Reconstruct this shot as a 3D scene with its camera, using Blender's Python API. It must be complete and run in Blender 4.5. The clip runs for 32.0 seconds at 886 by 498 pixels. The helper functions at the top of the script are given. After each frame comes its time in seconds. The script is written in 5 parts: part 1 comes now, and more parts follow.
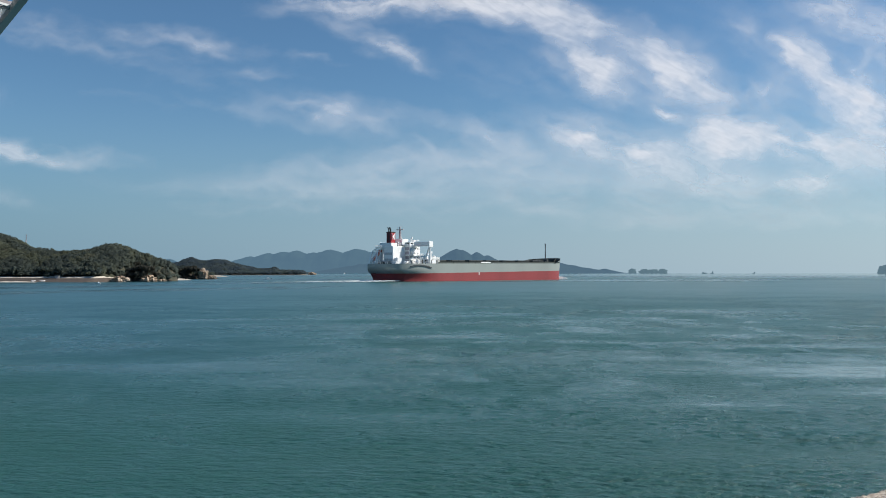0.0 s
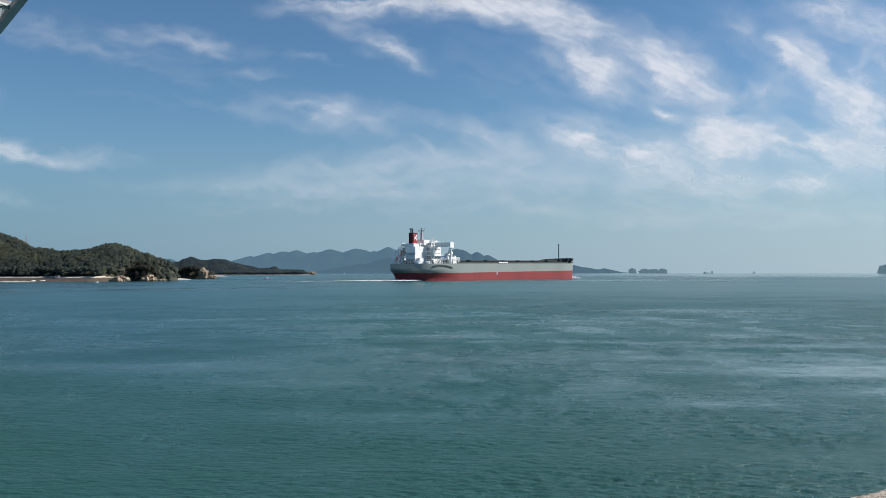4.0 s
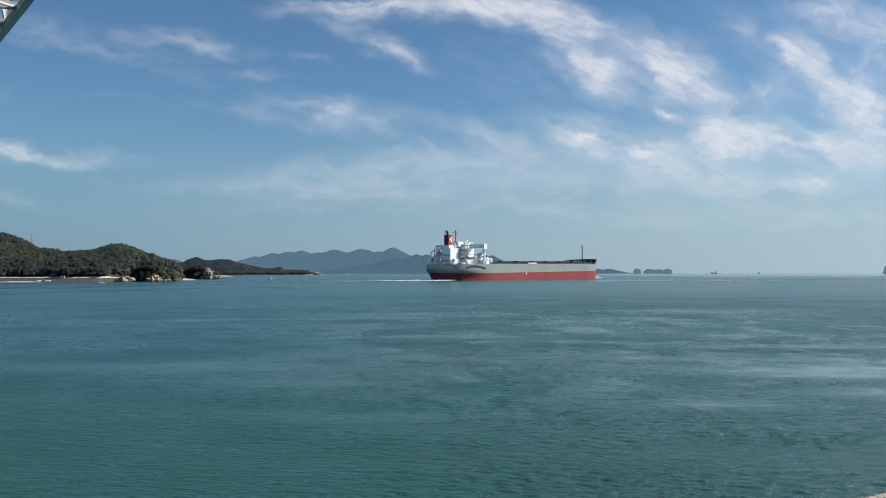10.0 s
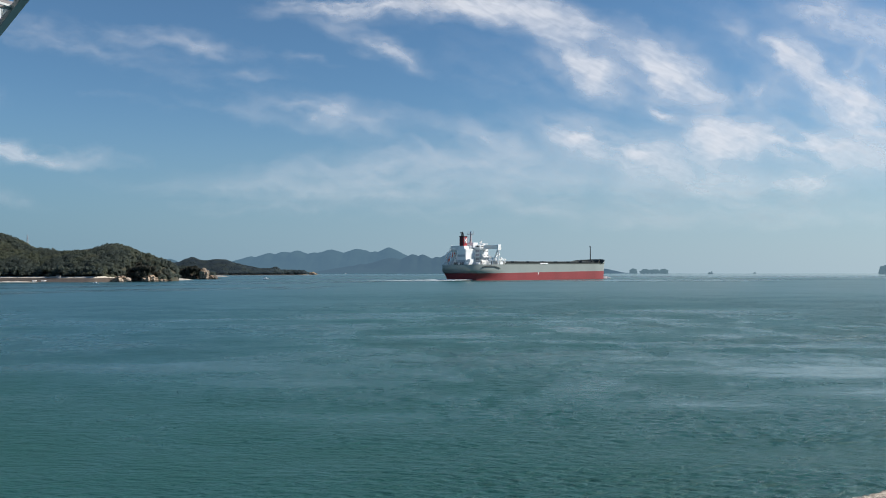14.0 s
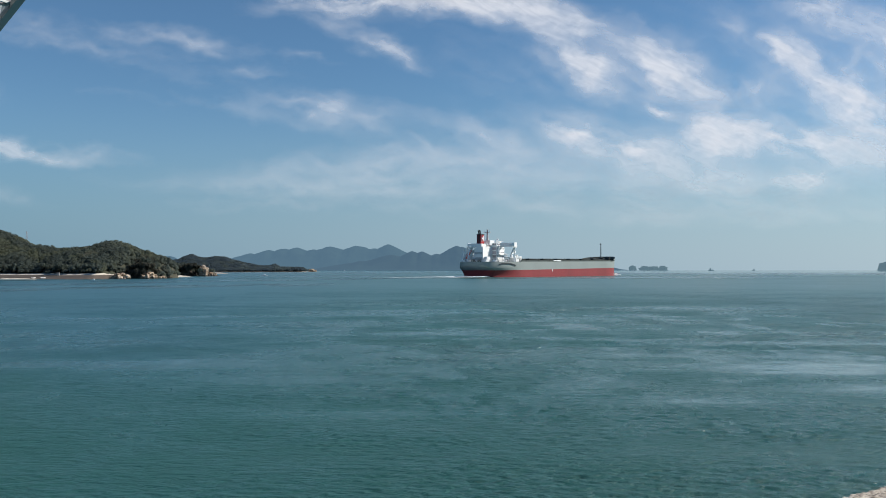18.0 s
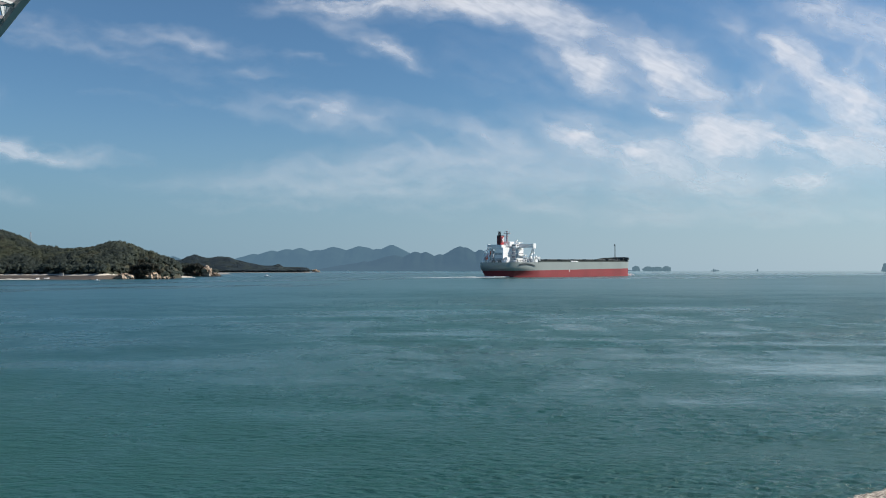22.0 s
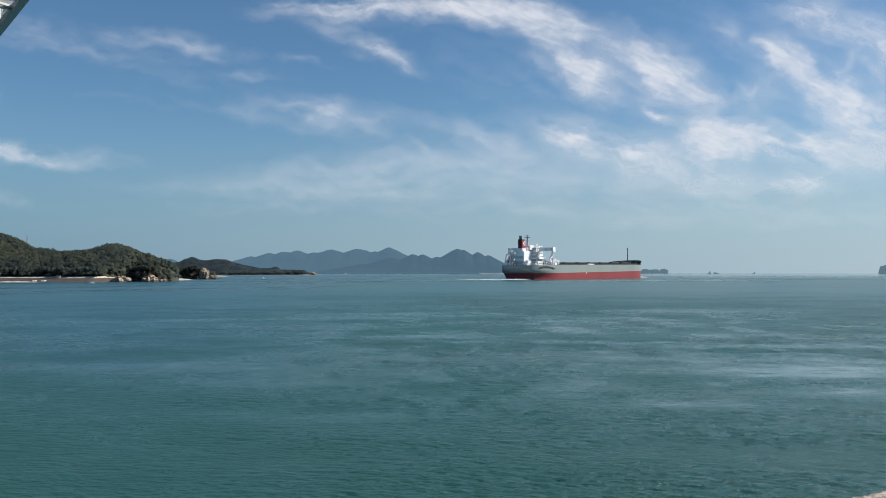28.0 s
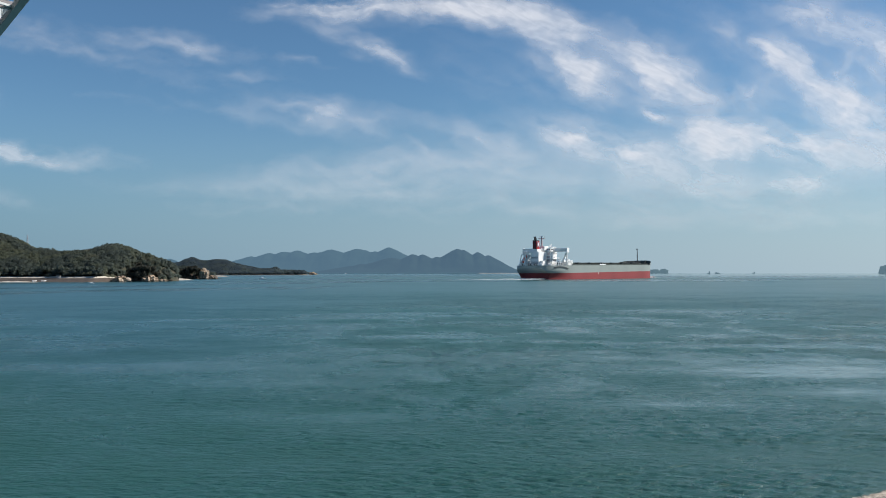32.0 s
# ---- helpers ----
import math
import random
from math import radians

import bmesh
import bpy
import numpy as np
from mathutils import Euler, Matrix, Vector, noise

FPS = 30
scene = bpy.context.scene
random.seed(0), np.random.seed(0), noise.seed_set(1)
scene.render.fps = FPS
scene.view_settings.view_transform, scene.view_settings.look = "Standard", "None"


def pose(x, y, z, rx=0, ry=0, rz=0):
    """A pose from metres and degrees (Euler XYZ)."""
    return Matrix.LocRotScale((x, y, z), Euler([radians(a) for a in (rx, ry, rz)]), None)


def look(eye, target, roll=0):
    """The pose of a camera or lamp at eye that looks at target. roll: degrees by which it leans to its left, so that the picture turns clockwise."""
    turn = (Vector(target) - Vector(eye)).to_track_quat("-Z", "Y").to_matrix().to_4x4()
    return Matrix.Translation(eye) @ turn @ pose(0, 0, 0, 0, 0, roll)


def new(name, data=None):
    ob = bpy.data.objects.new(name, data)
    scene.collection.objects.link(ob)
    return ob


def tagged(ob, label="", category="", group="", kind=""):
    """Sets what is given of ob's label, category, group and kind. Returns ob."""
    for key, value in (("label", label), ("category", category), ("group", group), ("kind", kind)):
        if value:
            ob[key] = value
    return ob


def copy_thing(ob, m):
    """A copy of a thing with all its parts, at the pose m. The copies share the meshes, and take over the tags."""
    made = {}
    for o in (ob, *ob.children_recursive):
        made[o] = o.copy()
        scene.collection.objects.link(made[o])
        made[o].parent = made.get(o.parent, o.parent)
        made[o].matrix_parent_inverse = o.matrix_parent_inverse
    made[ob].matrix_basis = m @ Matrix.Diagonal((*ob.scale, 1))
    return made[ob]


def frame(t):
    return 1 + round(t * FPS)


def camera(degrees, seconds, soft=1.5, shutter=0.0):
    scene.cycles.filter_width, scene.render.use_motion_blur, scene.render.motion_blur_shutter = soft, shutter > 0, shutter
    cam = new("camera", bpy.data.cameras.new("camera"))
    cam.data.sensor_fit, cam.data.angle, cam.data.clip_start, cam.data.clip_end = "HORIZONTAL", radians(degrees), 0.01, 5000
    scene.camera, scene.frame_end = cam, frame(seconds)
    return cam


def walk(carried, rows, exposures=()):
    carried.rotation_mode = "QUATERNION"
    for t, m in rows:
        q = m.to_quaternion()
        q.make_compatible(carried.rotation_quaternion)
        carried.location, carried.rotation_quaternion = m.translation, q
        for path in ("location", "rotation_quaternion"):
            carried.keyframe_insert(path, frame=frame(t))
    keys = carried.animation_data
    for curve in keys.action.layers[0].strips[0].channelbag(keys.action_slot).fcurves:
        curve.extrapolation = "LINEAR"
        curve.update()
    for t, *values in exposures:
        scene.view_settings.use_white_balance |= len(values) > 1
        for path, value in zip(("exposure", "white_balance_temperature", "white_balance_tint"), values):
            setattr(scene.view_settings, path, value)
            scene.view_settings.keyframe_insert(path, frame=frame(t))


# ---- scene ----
# The eye stands on a stone terrace six metres over the water and is turned a little by hand.
EYE = (0.0, 0.0, 6.03)
TILT = 1.563
PATH = [
    (0, 0.000, 0.000), (2, 0.000, 0.000), (3.5, 0.000, 0.000), (5.5, 0.020, -0.114),
    (6, 0.046, -0.114), (6.5, 0.061, -0.100), (7, 0.105, -0.057), (7.5, 0.221, -0.014),
    (8, 0.336, 0.015), (8.5, 0.393, 0.030), (9, 0.407, 0.015), (9.5, 0.379, 0.000),
    (10, 0.307, 0.000), (10.5, 0.235, 0.000), (11, 0.204, 0.000), (11.5, 0.204, 0.000),
    (12, 0.175, 0.000), (12.5, 0.132, 0.000), (13, 0.104, 0.000), (13.5, 0.075, 0.000),
    (14, 0.061, 0.000), (14.5, 0.061, 0.000), (16.5, 0.213, -0.019), (17, 0.175, -0.057),
    (17.5, 0.103, -0.129), (18, 0.015, -0.203), (18.5, -0.029, -0.232), (19, -0.014, -0.246),
    (19.5, 0.029, -0.275), (20, 0.118, -0.289), (20.5, 0.206, -0.275), (21, 0.250, -0.246),
    (21.5, 0.263, -0.218), (22, 0.233, -0.174), (22.5, 0.175, -0.115), (23, 0.132, -0.071),
    (23.5, 0.104, -0.057), (24, 0.075, -0.043), (24.5, 0.061, -0.014), (25, 0.061, 0.000),
    (25.5, 0.061, 0.000), (27.5, 0.061, 0.000), (28, 0.061, 0.000), (30, 0.061, 0.000),
    (32, 0.061, 0.000),
]
cam = camera(55.0, 32.0, soft=0.95)
walk(cam, [(t, pose(*EYE, 90 + TILT + up, 0, left)) for t, left, up in PATH], exposures=[(0, 0.0), (32, 0.0)])

# ---- light ----
SUN_HEIGHT, SUN_SIDE = 38.0, 9.0      # degrees over the horizon, degrees ahead of the right-hand side
world = bpy.data.worlds.new("sky")
scene.world = world
world.use_nodes = True
wn, wl = world.node_tree.nodes, world.node_tree.links
wn.clear()
sky = wn.new("ShaderNodeTexSky")
sky.sky_type, sky.sun_disc = "NISHITA", False
sky.sun_elevation, sky.sun_rotation = radians(SUN_HEIGHT), radians(90 - SUN_SIDE)
sky.altitude, sky.air_density, sky.dust_density, sky.ozone_density = 0, 1.0, 0.3, 10.0
back = wn.new("ShaderNodeBackground")
back.inputs["Strength"].default_value = 0.1
world_out = wn.new("ShaderNodeOutputWorld")
tint = wn.new("ShaderNodeMix")
tint.data_type, tint.blend_type = "RGBA", "MULTIPLY"
tint.inputs[0].default_value = 1.0
tint.inputs[7].default_value = (1.12, 1.11, 0.955, 1)
wl.new(sky.outputs[0], tint.inputs[6])
# sea haze low over the horizon, a little lighter on the sunny side
way = wn.new("ShaderNodeTexCoord").outputs["Generated"]
axes = wn.new("ShaderNodeSeparateXYZ")
wl.new(way, axes.inputs[0])
low = wn.new("ShaderNodeMapRange")
low.interpolation_type = "SMOOTHERSTEP"
for key, value in (("From Min", 0.24), ("From Max", -0.04), ("To Min", 0.0), ("To Max", 0.9)):
    low.inputs[key].default_value = value
wl.new(axes.outputs["Z"], low.inputs["Value"])
side = wn.new("ShaderNodeMapRange")
side.inputs["From Min"].default_value, side.inputs["From Max"].default_value = -0.6, 0.6
wl.new(axes.outputs["X"], side.inputs["Value"])
haze = wn.new("ShaderNodeMix")
haze.data_type = "RGBA"
haze.inputs[6].default_value, haze.inputs[7].default_value = (1.36, 2.72, 4.0, 1), (4.35, 5.65, 6.55, 1)
wl.new(side.outputs[0], haze.inputs[0])
air = wn.new("ShaderNodeMix")
air.data_type = "RGBA"
wl.new(low.outputs[0], air.inputs[0])
wl.new(tint.outputs[2], air.inputs[6])
wl.new(haze.outputs[2], air.inputs[7])
wl.new(air.outputs[2], back.inputs["Color"])
wl.new(back.outputs[0], world_out.inputs["Surface"])

sun = new("sun", bpy.data.lights.new("sun", "SUN"))
sun.data.energy, sun.data.angle, sun.data.color = 5.0, radians(0.53), (1.0, 0.95, 0.87)
toward = Vector((math.cos(radians(SUN_HEIGHT)) * math.cos(radians(SUN_SIDE)),
                 math.cos(radians(SUN_HEIGHT)) * math.sin(radians(SUN_SIDE)), math.sin(radians(SUN_HEIGHT))))
sun.matrix_world = look(toward * 800, (0, 0, 0))

# ---- materials ----
class Mat:
    """A small builder of node materials."""

    def __init__(self, name):
        self.mat = bpy.data.materials.new(name)
        self.mat.use_nodes = True
        self.n, self.l = self.mat.node_tree.nodes, self.mat.node_tree.links
        self.n.clear()
        self.out = self.n.new("ShaderNodeOutputMaterial")
        self.co = self.n.new("ShaderNodeTexCoord").outputs["Object"]

    def put(self, socket, value):
        if hasattr(value, "links"):
            self.l.new(value, socket)
        else:
            socket.default_value = value

    def noise(self, scale, detail=4, rough=0.55, stretch=(1, 1, 1), distort=0.0, turn=(0, 0, 0), co=None):
        m = self.n.new("ShaderNodeMapping")
        m.inputs["Scale"].default_value = stretch
        m.inputs["Rotation"].default_value = turn
        self.l.new(co or self.co, m.inputs["Vector"])
        t = self.n.new("ShaderNodeTexNoise")
        self.l.new(m.outputs[0], t.inputs["Vector"])
        t.inputs["Scale"].default_value, t.inputs["Detail"].default_value = scale, detail
        t.inputs["Roughness"].default_value, t.inputs["Distortion"].default_value = rough, distort
        return t.outputs["Fac"]

    def math(self, op, a, b=0.0, clamp=False):
        m = self.n.new("ShaderNodeMath")
        m.operation, m.use_clamp = op, clamp
        self.put(m.inputs[0], a)
        self.put(m.inputs[1], b)
        return m.outputs[0]

    def ramp(self, value, lo, hi, to_lo=0.0, to_hi=1.0):
        m = self.n.new("ShaderNodeMapRange")
        m.interpolation_type = "SMOOTHSTEP"
        self.put(m.inputs["Value"], value)
        for k, v in (("From Min", lo), ("From Max", hi), ("To Min", to_lo), ("To Max", to_hi)):
            m.inputs[k].default_value = v
        return m.outputs[0]

    def mix(self, f, a, b):
        m = self.n.new("ShaderNodeMix")
        m.data_type = "RGBA"
        self.put(m.inputs[0], f)
        self.put(m.inputs[6], (*a, 1) if isinstance(a, tuple) and len(a) == 3 else a)
        self.put(m.inputs[7], (*b, 1) if isinstance(b, tuple) and len(b) == 3 else b)
        return m.outputs[2]

    def bump(self, height, strength, distance, normal=None):
        b = self.n.new("ShaderNodeBump")
        self.put(b.inputs["Strength"], strength)
        b.inputs["Distance"].default_value = distance
        self.put(b.inputs["Height"], height)
        if normal:
            self.l.new(normal, b.inputs["Normal"])
        return b.outputs[0]

    def surface(self, color, rough=0.6, metal=0.0, normal=None, **more):
        p = self.n.new("ShaderNodeBsdfPrincipled")
        self.put(p.inputs["Base Color"], (*color, 1) if isinstance(color, tuple) and len(color) == 3 else color)
        self.put(p.inputs["Roughness"], rough)
        self.put(p.inputs["Metallic"], metal)
        if normal:
            self.l.new(normal, p.inputs["Normal"])
        for k, v in more.items():
            self.put(p.inputs[k.replace("_", " ")], v)
        self.l.new(p.outputs[0], self.out.inputs["Surface"])
        self.shader = p.outputs[0]
        return self.mat

    def random_part(self):
        return self.n.new("ShaderNodeObjectInfo").outputs["Random"]

    def random_island(self):
        return self.n.new("ShaderNodeNewGeometry").outputs["Random Per Island"]


def paint(name, color, rough=0.45, dirt=0.25, scale=0.15, dark=0.6, metal=0.0, streak=(1, 1, 0.25)):
    """Painted steel with grime running down it and a fine unevenness."""
    m = Mat(name)
    big = m.ramp(m.noise(scale, 6, 0.6, streak), 0.42, 0.72)
    fine = m.noise(scale * 14, 4, 0.6)
    c = m.mix(m.math("MULTIPLY", big, dirt), color, tuple(v * dark for v in color))
    c = m.mix(m.ramp(fine, 0.3, 0.7, 0, 0.12), c, tuple(v * 0.75 for v in color))
    return m.surface(c, m.ramp(fine, 0.2, 0.8, rough - 0.08, rough + 0.1), metal, m.bump(fine, 0.15, 0.02))


def foliage(name, dark, light, dry=0.35):
    """Leaves: each clump has its own tone, stands of trees drift in colour, a few are dry and grey."""
    m = Mat(name)
    tone = m.mix(m.random_island(), dark, light)
    drift = m.ramp(m.noise(0.045, 3, 0.6), 0.42, 0.62)
    tone = m.mix(m.math("MULTIPLY", drift, 0.7), tone, (light[0] * 1.3, light[1] * 1.18, light[2] * 0.9))
    olive = m.ramp(m.noise(0.06, 4, 0.55), 0.47, 0.6)
    tone = m.mix(m.math("MULTIPLY", olive, 0.75), tone, tuple(v * 0.72 for v in dark))
    bare = m.ramp(m.noise(0.075, 3, 0.5, turn=(0.4, 0.2, 1.1)), 0.6, 0.72)
    tone = m.mix(m.math("MULTIPLY", bare, dry), tone, (0.20, 0.175, 0.14))
    m.surface(tone, 0.8, 0.0, Specular_IOR_Level=0.2)
    through_leaf = m.n.new("ShaderNodeBsdfTranslucent")
    m.put(through_leaf.inputs["Color"], tone)
    both = m.n.new("ShaderNodeMixShader")
    both.inputs[0].default_value = 0.55
    m.l.new(m.shader, both.inputs[1])
    m.l.new(through_leaf.outputs[0], both.inputs[2])
    m.l.new(both.outputs[0], m.out.inputs["Surface"])
    return m.mat


def rock_material(name, pale, dark, scale=0.25):
    m = Mat(name)
    a = m.noise(scale, 7, 0.65, (1, 1, 2.2))
    b = m.noise(scale * 6, 6, 0.65)
    c = m.mix(m.ramp(a, 0.38, 0.62), dark, pale)
    c = m.mix(m.ramp(b, 0.5, 0.75, 0, 0.6), c, tuple(v * 0.5 for v in dark))
    return m.surface(c, 0.9, 0.0, m.bump(b, 0.6, min(0.3, 0.1 / scale)))


def beach_material():
    """Pale dry sand above the tide line, brown wet sand and weed below it."""
    m = Mat("beach_sand")
    split = m.n.new("ShaderNodeSeparateXYZ")
    m.l.new(m.co, split.inputs[0])
    drift = m.noise(0.07, 5, 0.6, (0.4, 1.6, 1))
    level = m.math("ADD", split.outputs["Z"], m.math("MULTIPLY", m.math("SUBTRACT", drift, 0.5), 1.3))
    fine = m.noise(1.2, 6, 0.65)
    dry = m.mix(fine, (0.50, 0.45, 0.38), (0.68, 0.62, 0.53))
    wet = m.mix(m.ramp(m.noise(0.3, 6, 0.7), 0.4, 0.65), (0.088, 0.068, 0.054), (0.048, 0.039, 0.032))
    return m.surface(m.mix(m.ramp(level, 2.35, 2.65), wet, dry), 0.9, 0.0, m.bump(fine, 0.4, 0.1))


def granite_material():
    """Speckled granite: pale feldspar, grey quartz and dark mica grains."""
    m = Mat("granite")
    grain = m.n.new("ShaderNodeTexVoronoi")
    grain.inputs["Scale"].default_value = 120.0
    m.l.new(m.co, grain.inputs["Vector"])
    pick = m.n.new("ShaderNodeSeparateColor")
    m.l.new(grain.outputs["Color"], pick.inputs[0])
    c = m.mix(m.ramp(pick.outputs[0], 0.2, 0.8), (0.38, 0.31, 0.24), (0.64, 0.57, 0.48))
    c = m.mix(m.ramp(pick.outputs[1], 0.72, 0.8), c, (0.16, 0.13, 0.11))
    c = m.mix(m.ramp(m.noise(9, 5, 0.65), 0.5, 0.75, 0, 0.45), c, (0.34, 0.28, 0.22))
    return m.surface(c, 0.85, 0.0, m.bump(m.noise(70, 5, 0.7), 0.8, 0.012))


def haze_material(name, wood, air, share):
    """Distant wooded slopes, a plain backdrop: little of their own colour is left, the rest is air haze put in as a
    bluish glow.
    """
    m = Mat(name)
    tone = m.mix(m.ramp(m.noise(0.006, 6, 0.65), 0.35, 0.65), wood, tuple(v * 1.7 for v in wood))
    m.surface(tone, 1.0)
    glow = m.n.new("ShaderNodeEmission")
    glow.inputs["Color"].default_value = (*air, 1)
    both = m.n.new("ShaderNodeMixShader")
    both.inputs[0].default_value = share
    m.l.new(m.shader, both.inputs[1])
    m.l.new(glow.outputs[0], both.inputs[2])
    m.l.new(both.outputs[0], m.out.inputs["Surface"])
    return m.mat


def water_material():
    m = Mat("sea_water")
    chop = m.noise(3.6, 4, 0.62, (0.36, 1.0, 1), 0.4, (0, 0, -0.08))
    ripple = m.noise(11.0, 4, 0.65, (0.5, 1.0, 1), 0.5, (0, 0, 0.2))
    slick = m.noise(0.035, 6, 0.62, (0.55, 1.0, 1), 0.7, (0, 0, 0.15))
    band = m.noise(0.008, 5, 0.6, (0.3, 1.2, 1), 0.5, (0, 0, -0.1))
    streak = m.noise(0.14, 7, 0.68, (1.0, 0.9, 1), 0.6, (0, 0, 0.1))
    calm = m.math("ADD", m.math("ADD", m.math("MULTIPLY", slick, 0.46), m.math("MULTIPLY", band, 0.22)), m.math("MULTIPLY", streak, 0.32))
    calm = m.ramp(calm, 0.40, 0.62)
    reach = m.n.new("ShaderNodeVectorMath")
    reach.operation = "LENGTH"
    m.l.new(m.co, reach.inputs[0])
    away = reach.outputs["Value"]
    # waves too small to be told apart far out are roughness there
    fine = m.math("MULTIPLY", m.ramp(away, 60, 320, 0.35, 0.30), m.ramp(away, 700, 3000, 1.0, 0.5))
    split = m.n.new("ShaderNodeSeparateXYZ")
    m.l.new(m.co, split.inputs[0])
    ahead = m.math("MAXIMUM", split.outputs["Y"], 1.0)
    still = m.n.new("ShaderNodeAttribute")
    still.attribute_name = "calm"
    ruffled = m.math("SUBTRACT", 1.1, m.math("MULTIPLY", still.outputs["Fac"], 0.97))
    fade = m.math("MULTIPLY", m.ramp(away, 25, 120, 1.0, 0.1), ruffled)
    swing = m.ramp(away, 50, 220, 1.0, 0.12)
    roll = m.noise(0.9, 5, 0.65, (0.3, 1.0, 1), 0.6, (0, 0, -0.1))
    n = m.bump(roll, m.math("MULTIPLY", m.ramp(away, 40, 260, 0.8, 0.25), ruffled), 0.2)
    # short cat's-paws that come in patches
    paw = m.noise(0.5, 5, 0.7, (0.85, 1.0, 1), 0.5, (0, 0, 0.06))
    patch = m.ramp(m.noise(0.045, 4, 0.6, (0.8, 1.0, 1), 0.6), 0.40, 0.60, 0.3, 1.0)
    paw_on = m.math("MULTIPLY", m.math("MULTIPLY", m.ramp(away, 24, 60), m.ramp(away, 150, 330, 1.0, 0.0)), m.math("MULTIPLY", m.math("MULTIPLY", patch, ruffled), m.ramp(m.math("DIVIDE", split.outputs["X"], ahead), -0.28, 0.1, 0.5, 1.0)))
    n = m.bump(paw, paw_on, 1.1, n)
    n = m.bump(chop, fade, 0.15, n)
    n = m.bump(ripple, fade, 0.042, n)
    gloss = m.math("SUBTRACT", 1.0, m.math("MULTIPLY", m.math("SUBTRACT", calm, 0.4), swing))
    gloss = m.math("MULTIPLY", gloss, m.math("SUBTRACT", 1.0, m.math("MULTIPLY", still.outputs["Fac"], 0.8)))
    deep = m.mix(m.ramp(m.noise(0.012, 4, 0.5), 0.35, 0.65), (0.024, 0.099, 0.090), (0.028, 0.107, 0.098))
    # bluer to the left and farther out: depth and mirrored sky in the colour
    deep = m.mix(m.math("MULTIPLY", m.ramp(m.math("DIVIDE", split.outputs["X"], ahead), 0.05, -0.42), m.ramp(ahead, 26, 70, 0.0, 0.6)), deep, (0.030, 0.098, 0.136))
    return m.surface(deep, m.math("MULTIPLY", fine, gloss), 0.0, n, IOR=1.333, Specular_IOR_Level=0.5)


def slick_material():
    """Smoother water: it mirrors more of the low sky than the rippled water round it; a paled base colour adds to that
    sheen.
    """
    m = Mat("slick_water")
    thick = m.n.new("ShaderNodeAttribute")
    thick.attribute_name = "thick"
    streak = m.noise(0.35, 5, 0.65, (0.12, 1.0, 1), 0.5)
    chop = m.noise(1.6, 3, 0.6, (0.5, 1.0, 1), 0.4)
    m.surface((0.07, 0.145, 0.16), 0.22, 0.0, m.bump(chop, 0.15, 0.06), IOR=1.333)
    clear = m.n.new("ShaderNodeBsdfTransparent")
    both = m.n.new("ShaderNodeMixShader")
    d = m.ramp(m.math("ADD", m.math("MULTIPLY", thick.outputs["Fac"], 0.6), m.math("MULTIPLY", streak, 0.9)), 0.42, 0.9)
    m.put(both.inputs[0], m.math("MULTIPLY", d, 0.7))
    m.l.new(clear.outputs[0], both.inputs[1])
    m.l.new(m.shader, both.inputs[2])
    m.l.new(both.outputs[0], m.out.inputs["Surface"])
    return m.mat


def foam_material():
    m = Mat("foam")
    a = m.noise(0.7, 6, 0.7)
    c = m.mix(m.ramp(a, 0.3, 0.7), (0.55, 0.62, 0.62), (0.85, 0.87, 0.87))
    return m.surface(c, 0.8, 0.0, m.bump(a, 0.6, 0.3))


def thin_foam_material():
    """Foam that breaks up into streaks, with dark water showing between."""
    m = Mat("thin_foam")
    thick = m.n.new("ShaderNodeAttribute")
    thick.attribute_name = "thick"
    a = m.noise(0.32, 7, 0.72, (0.4, 1.0, 1), 0.6)
    m.surface(m.mix(a, (0.6, 0.68, 0.68), (0.88, 0.9, 0.9)), 0.8, 0.0, m.bump(a, 0.5, 0.2))
    clear = m.n.new("ShaderNodeBsdfTransparent")
    both = m.n.new("ShaderNodeMixShader")
    d = m.ramp(m.math("ADD", m.math("MULTIPLY", thick.outputs["Fac"], 0.62), m.math("MULTIPLY", a, 1.05)), 0.68, 1.06)
    m.put(both.inputs[0], d)
    m.l.new(clear.outputs[0], both.inputs[1])
    m.l.new(m.shader, both.inputs[2])
    m.l.new(both.outputs[0], m.out.inputs["Surface"])
    return m.mat


def cloud_material():
    """Thin ice cloud: the sun shines through it from above; its density thins to nothing at the edge."""
    m = Mat("cirrus")
    thick = m.n.new("ShaderNodeAttribute")
    thick.attribute_name = "thick"
    grain = m.n.new("ShaderNodeUVMap")
    grain.uv_map = "grain"
    turned = m.n.new("ShaderNodeVectorRotate")
    turned.rotation_type = "Z_AXIS"
    turned.inputs["Angle"].default_value = 0.45
    m.l.new(grain.outputs[0], turned.inputs["Vector"])
    comb = m.noise(9.0, 5, 0.6, (0.35, 1.4, 1), 0.5, (0, 0, 0), turned.outputs[0])
    d = m.math("MULTIPLY", thick.outputs["Fac"], m.ramp(comb, 0.25, 0.75, 0.82, 1.12))
    d = m.math("MULTIPLY", d, 0.77, True)
    glow = m.n.new("ShaderNodeBsdfTranslucent")
    glow.inputs["Color"].default_value = (0.735, 0.725, 0.72, 1)
    clear = m.n.new("ShaderNodeBsdfTransparent")
    both = m.n.new("ShaderNodeMixShader")
    m.put(both.inputs[0], d)
    m.l.new(clear.outputs[0], both.inputs[1])
    m.l.new(glow.outputs[0], both.inputs[2])
    m.l.new(both.outputs[0], m.out.inputs["Surface"])
    return m.mat


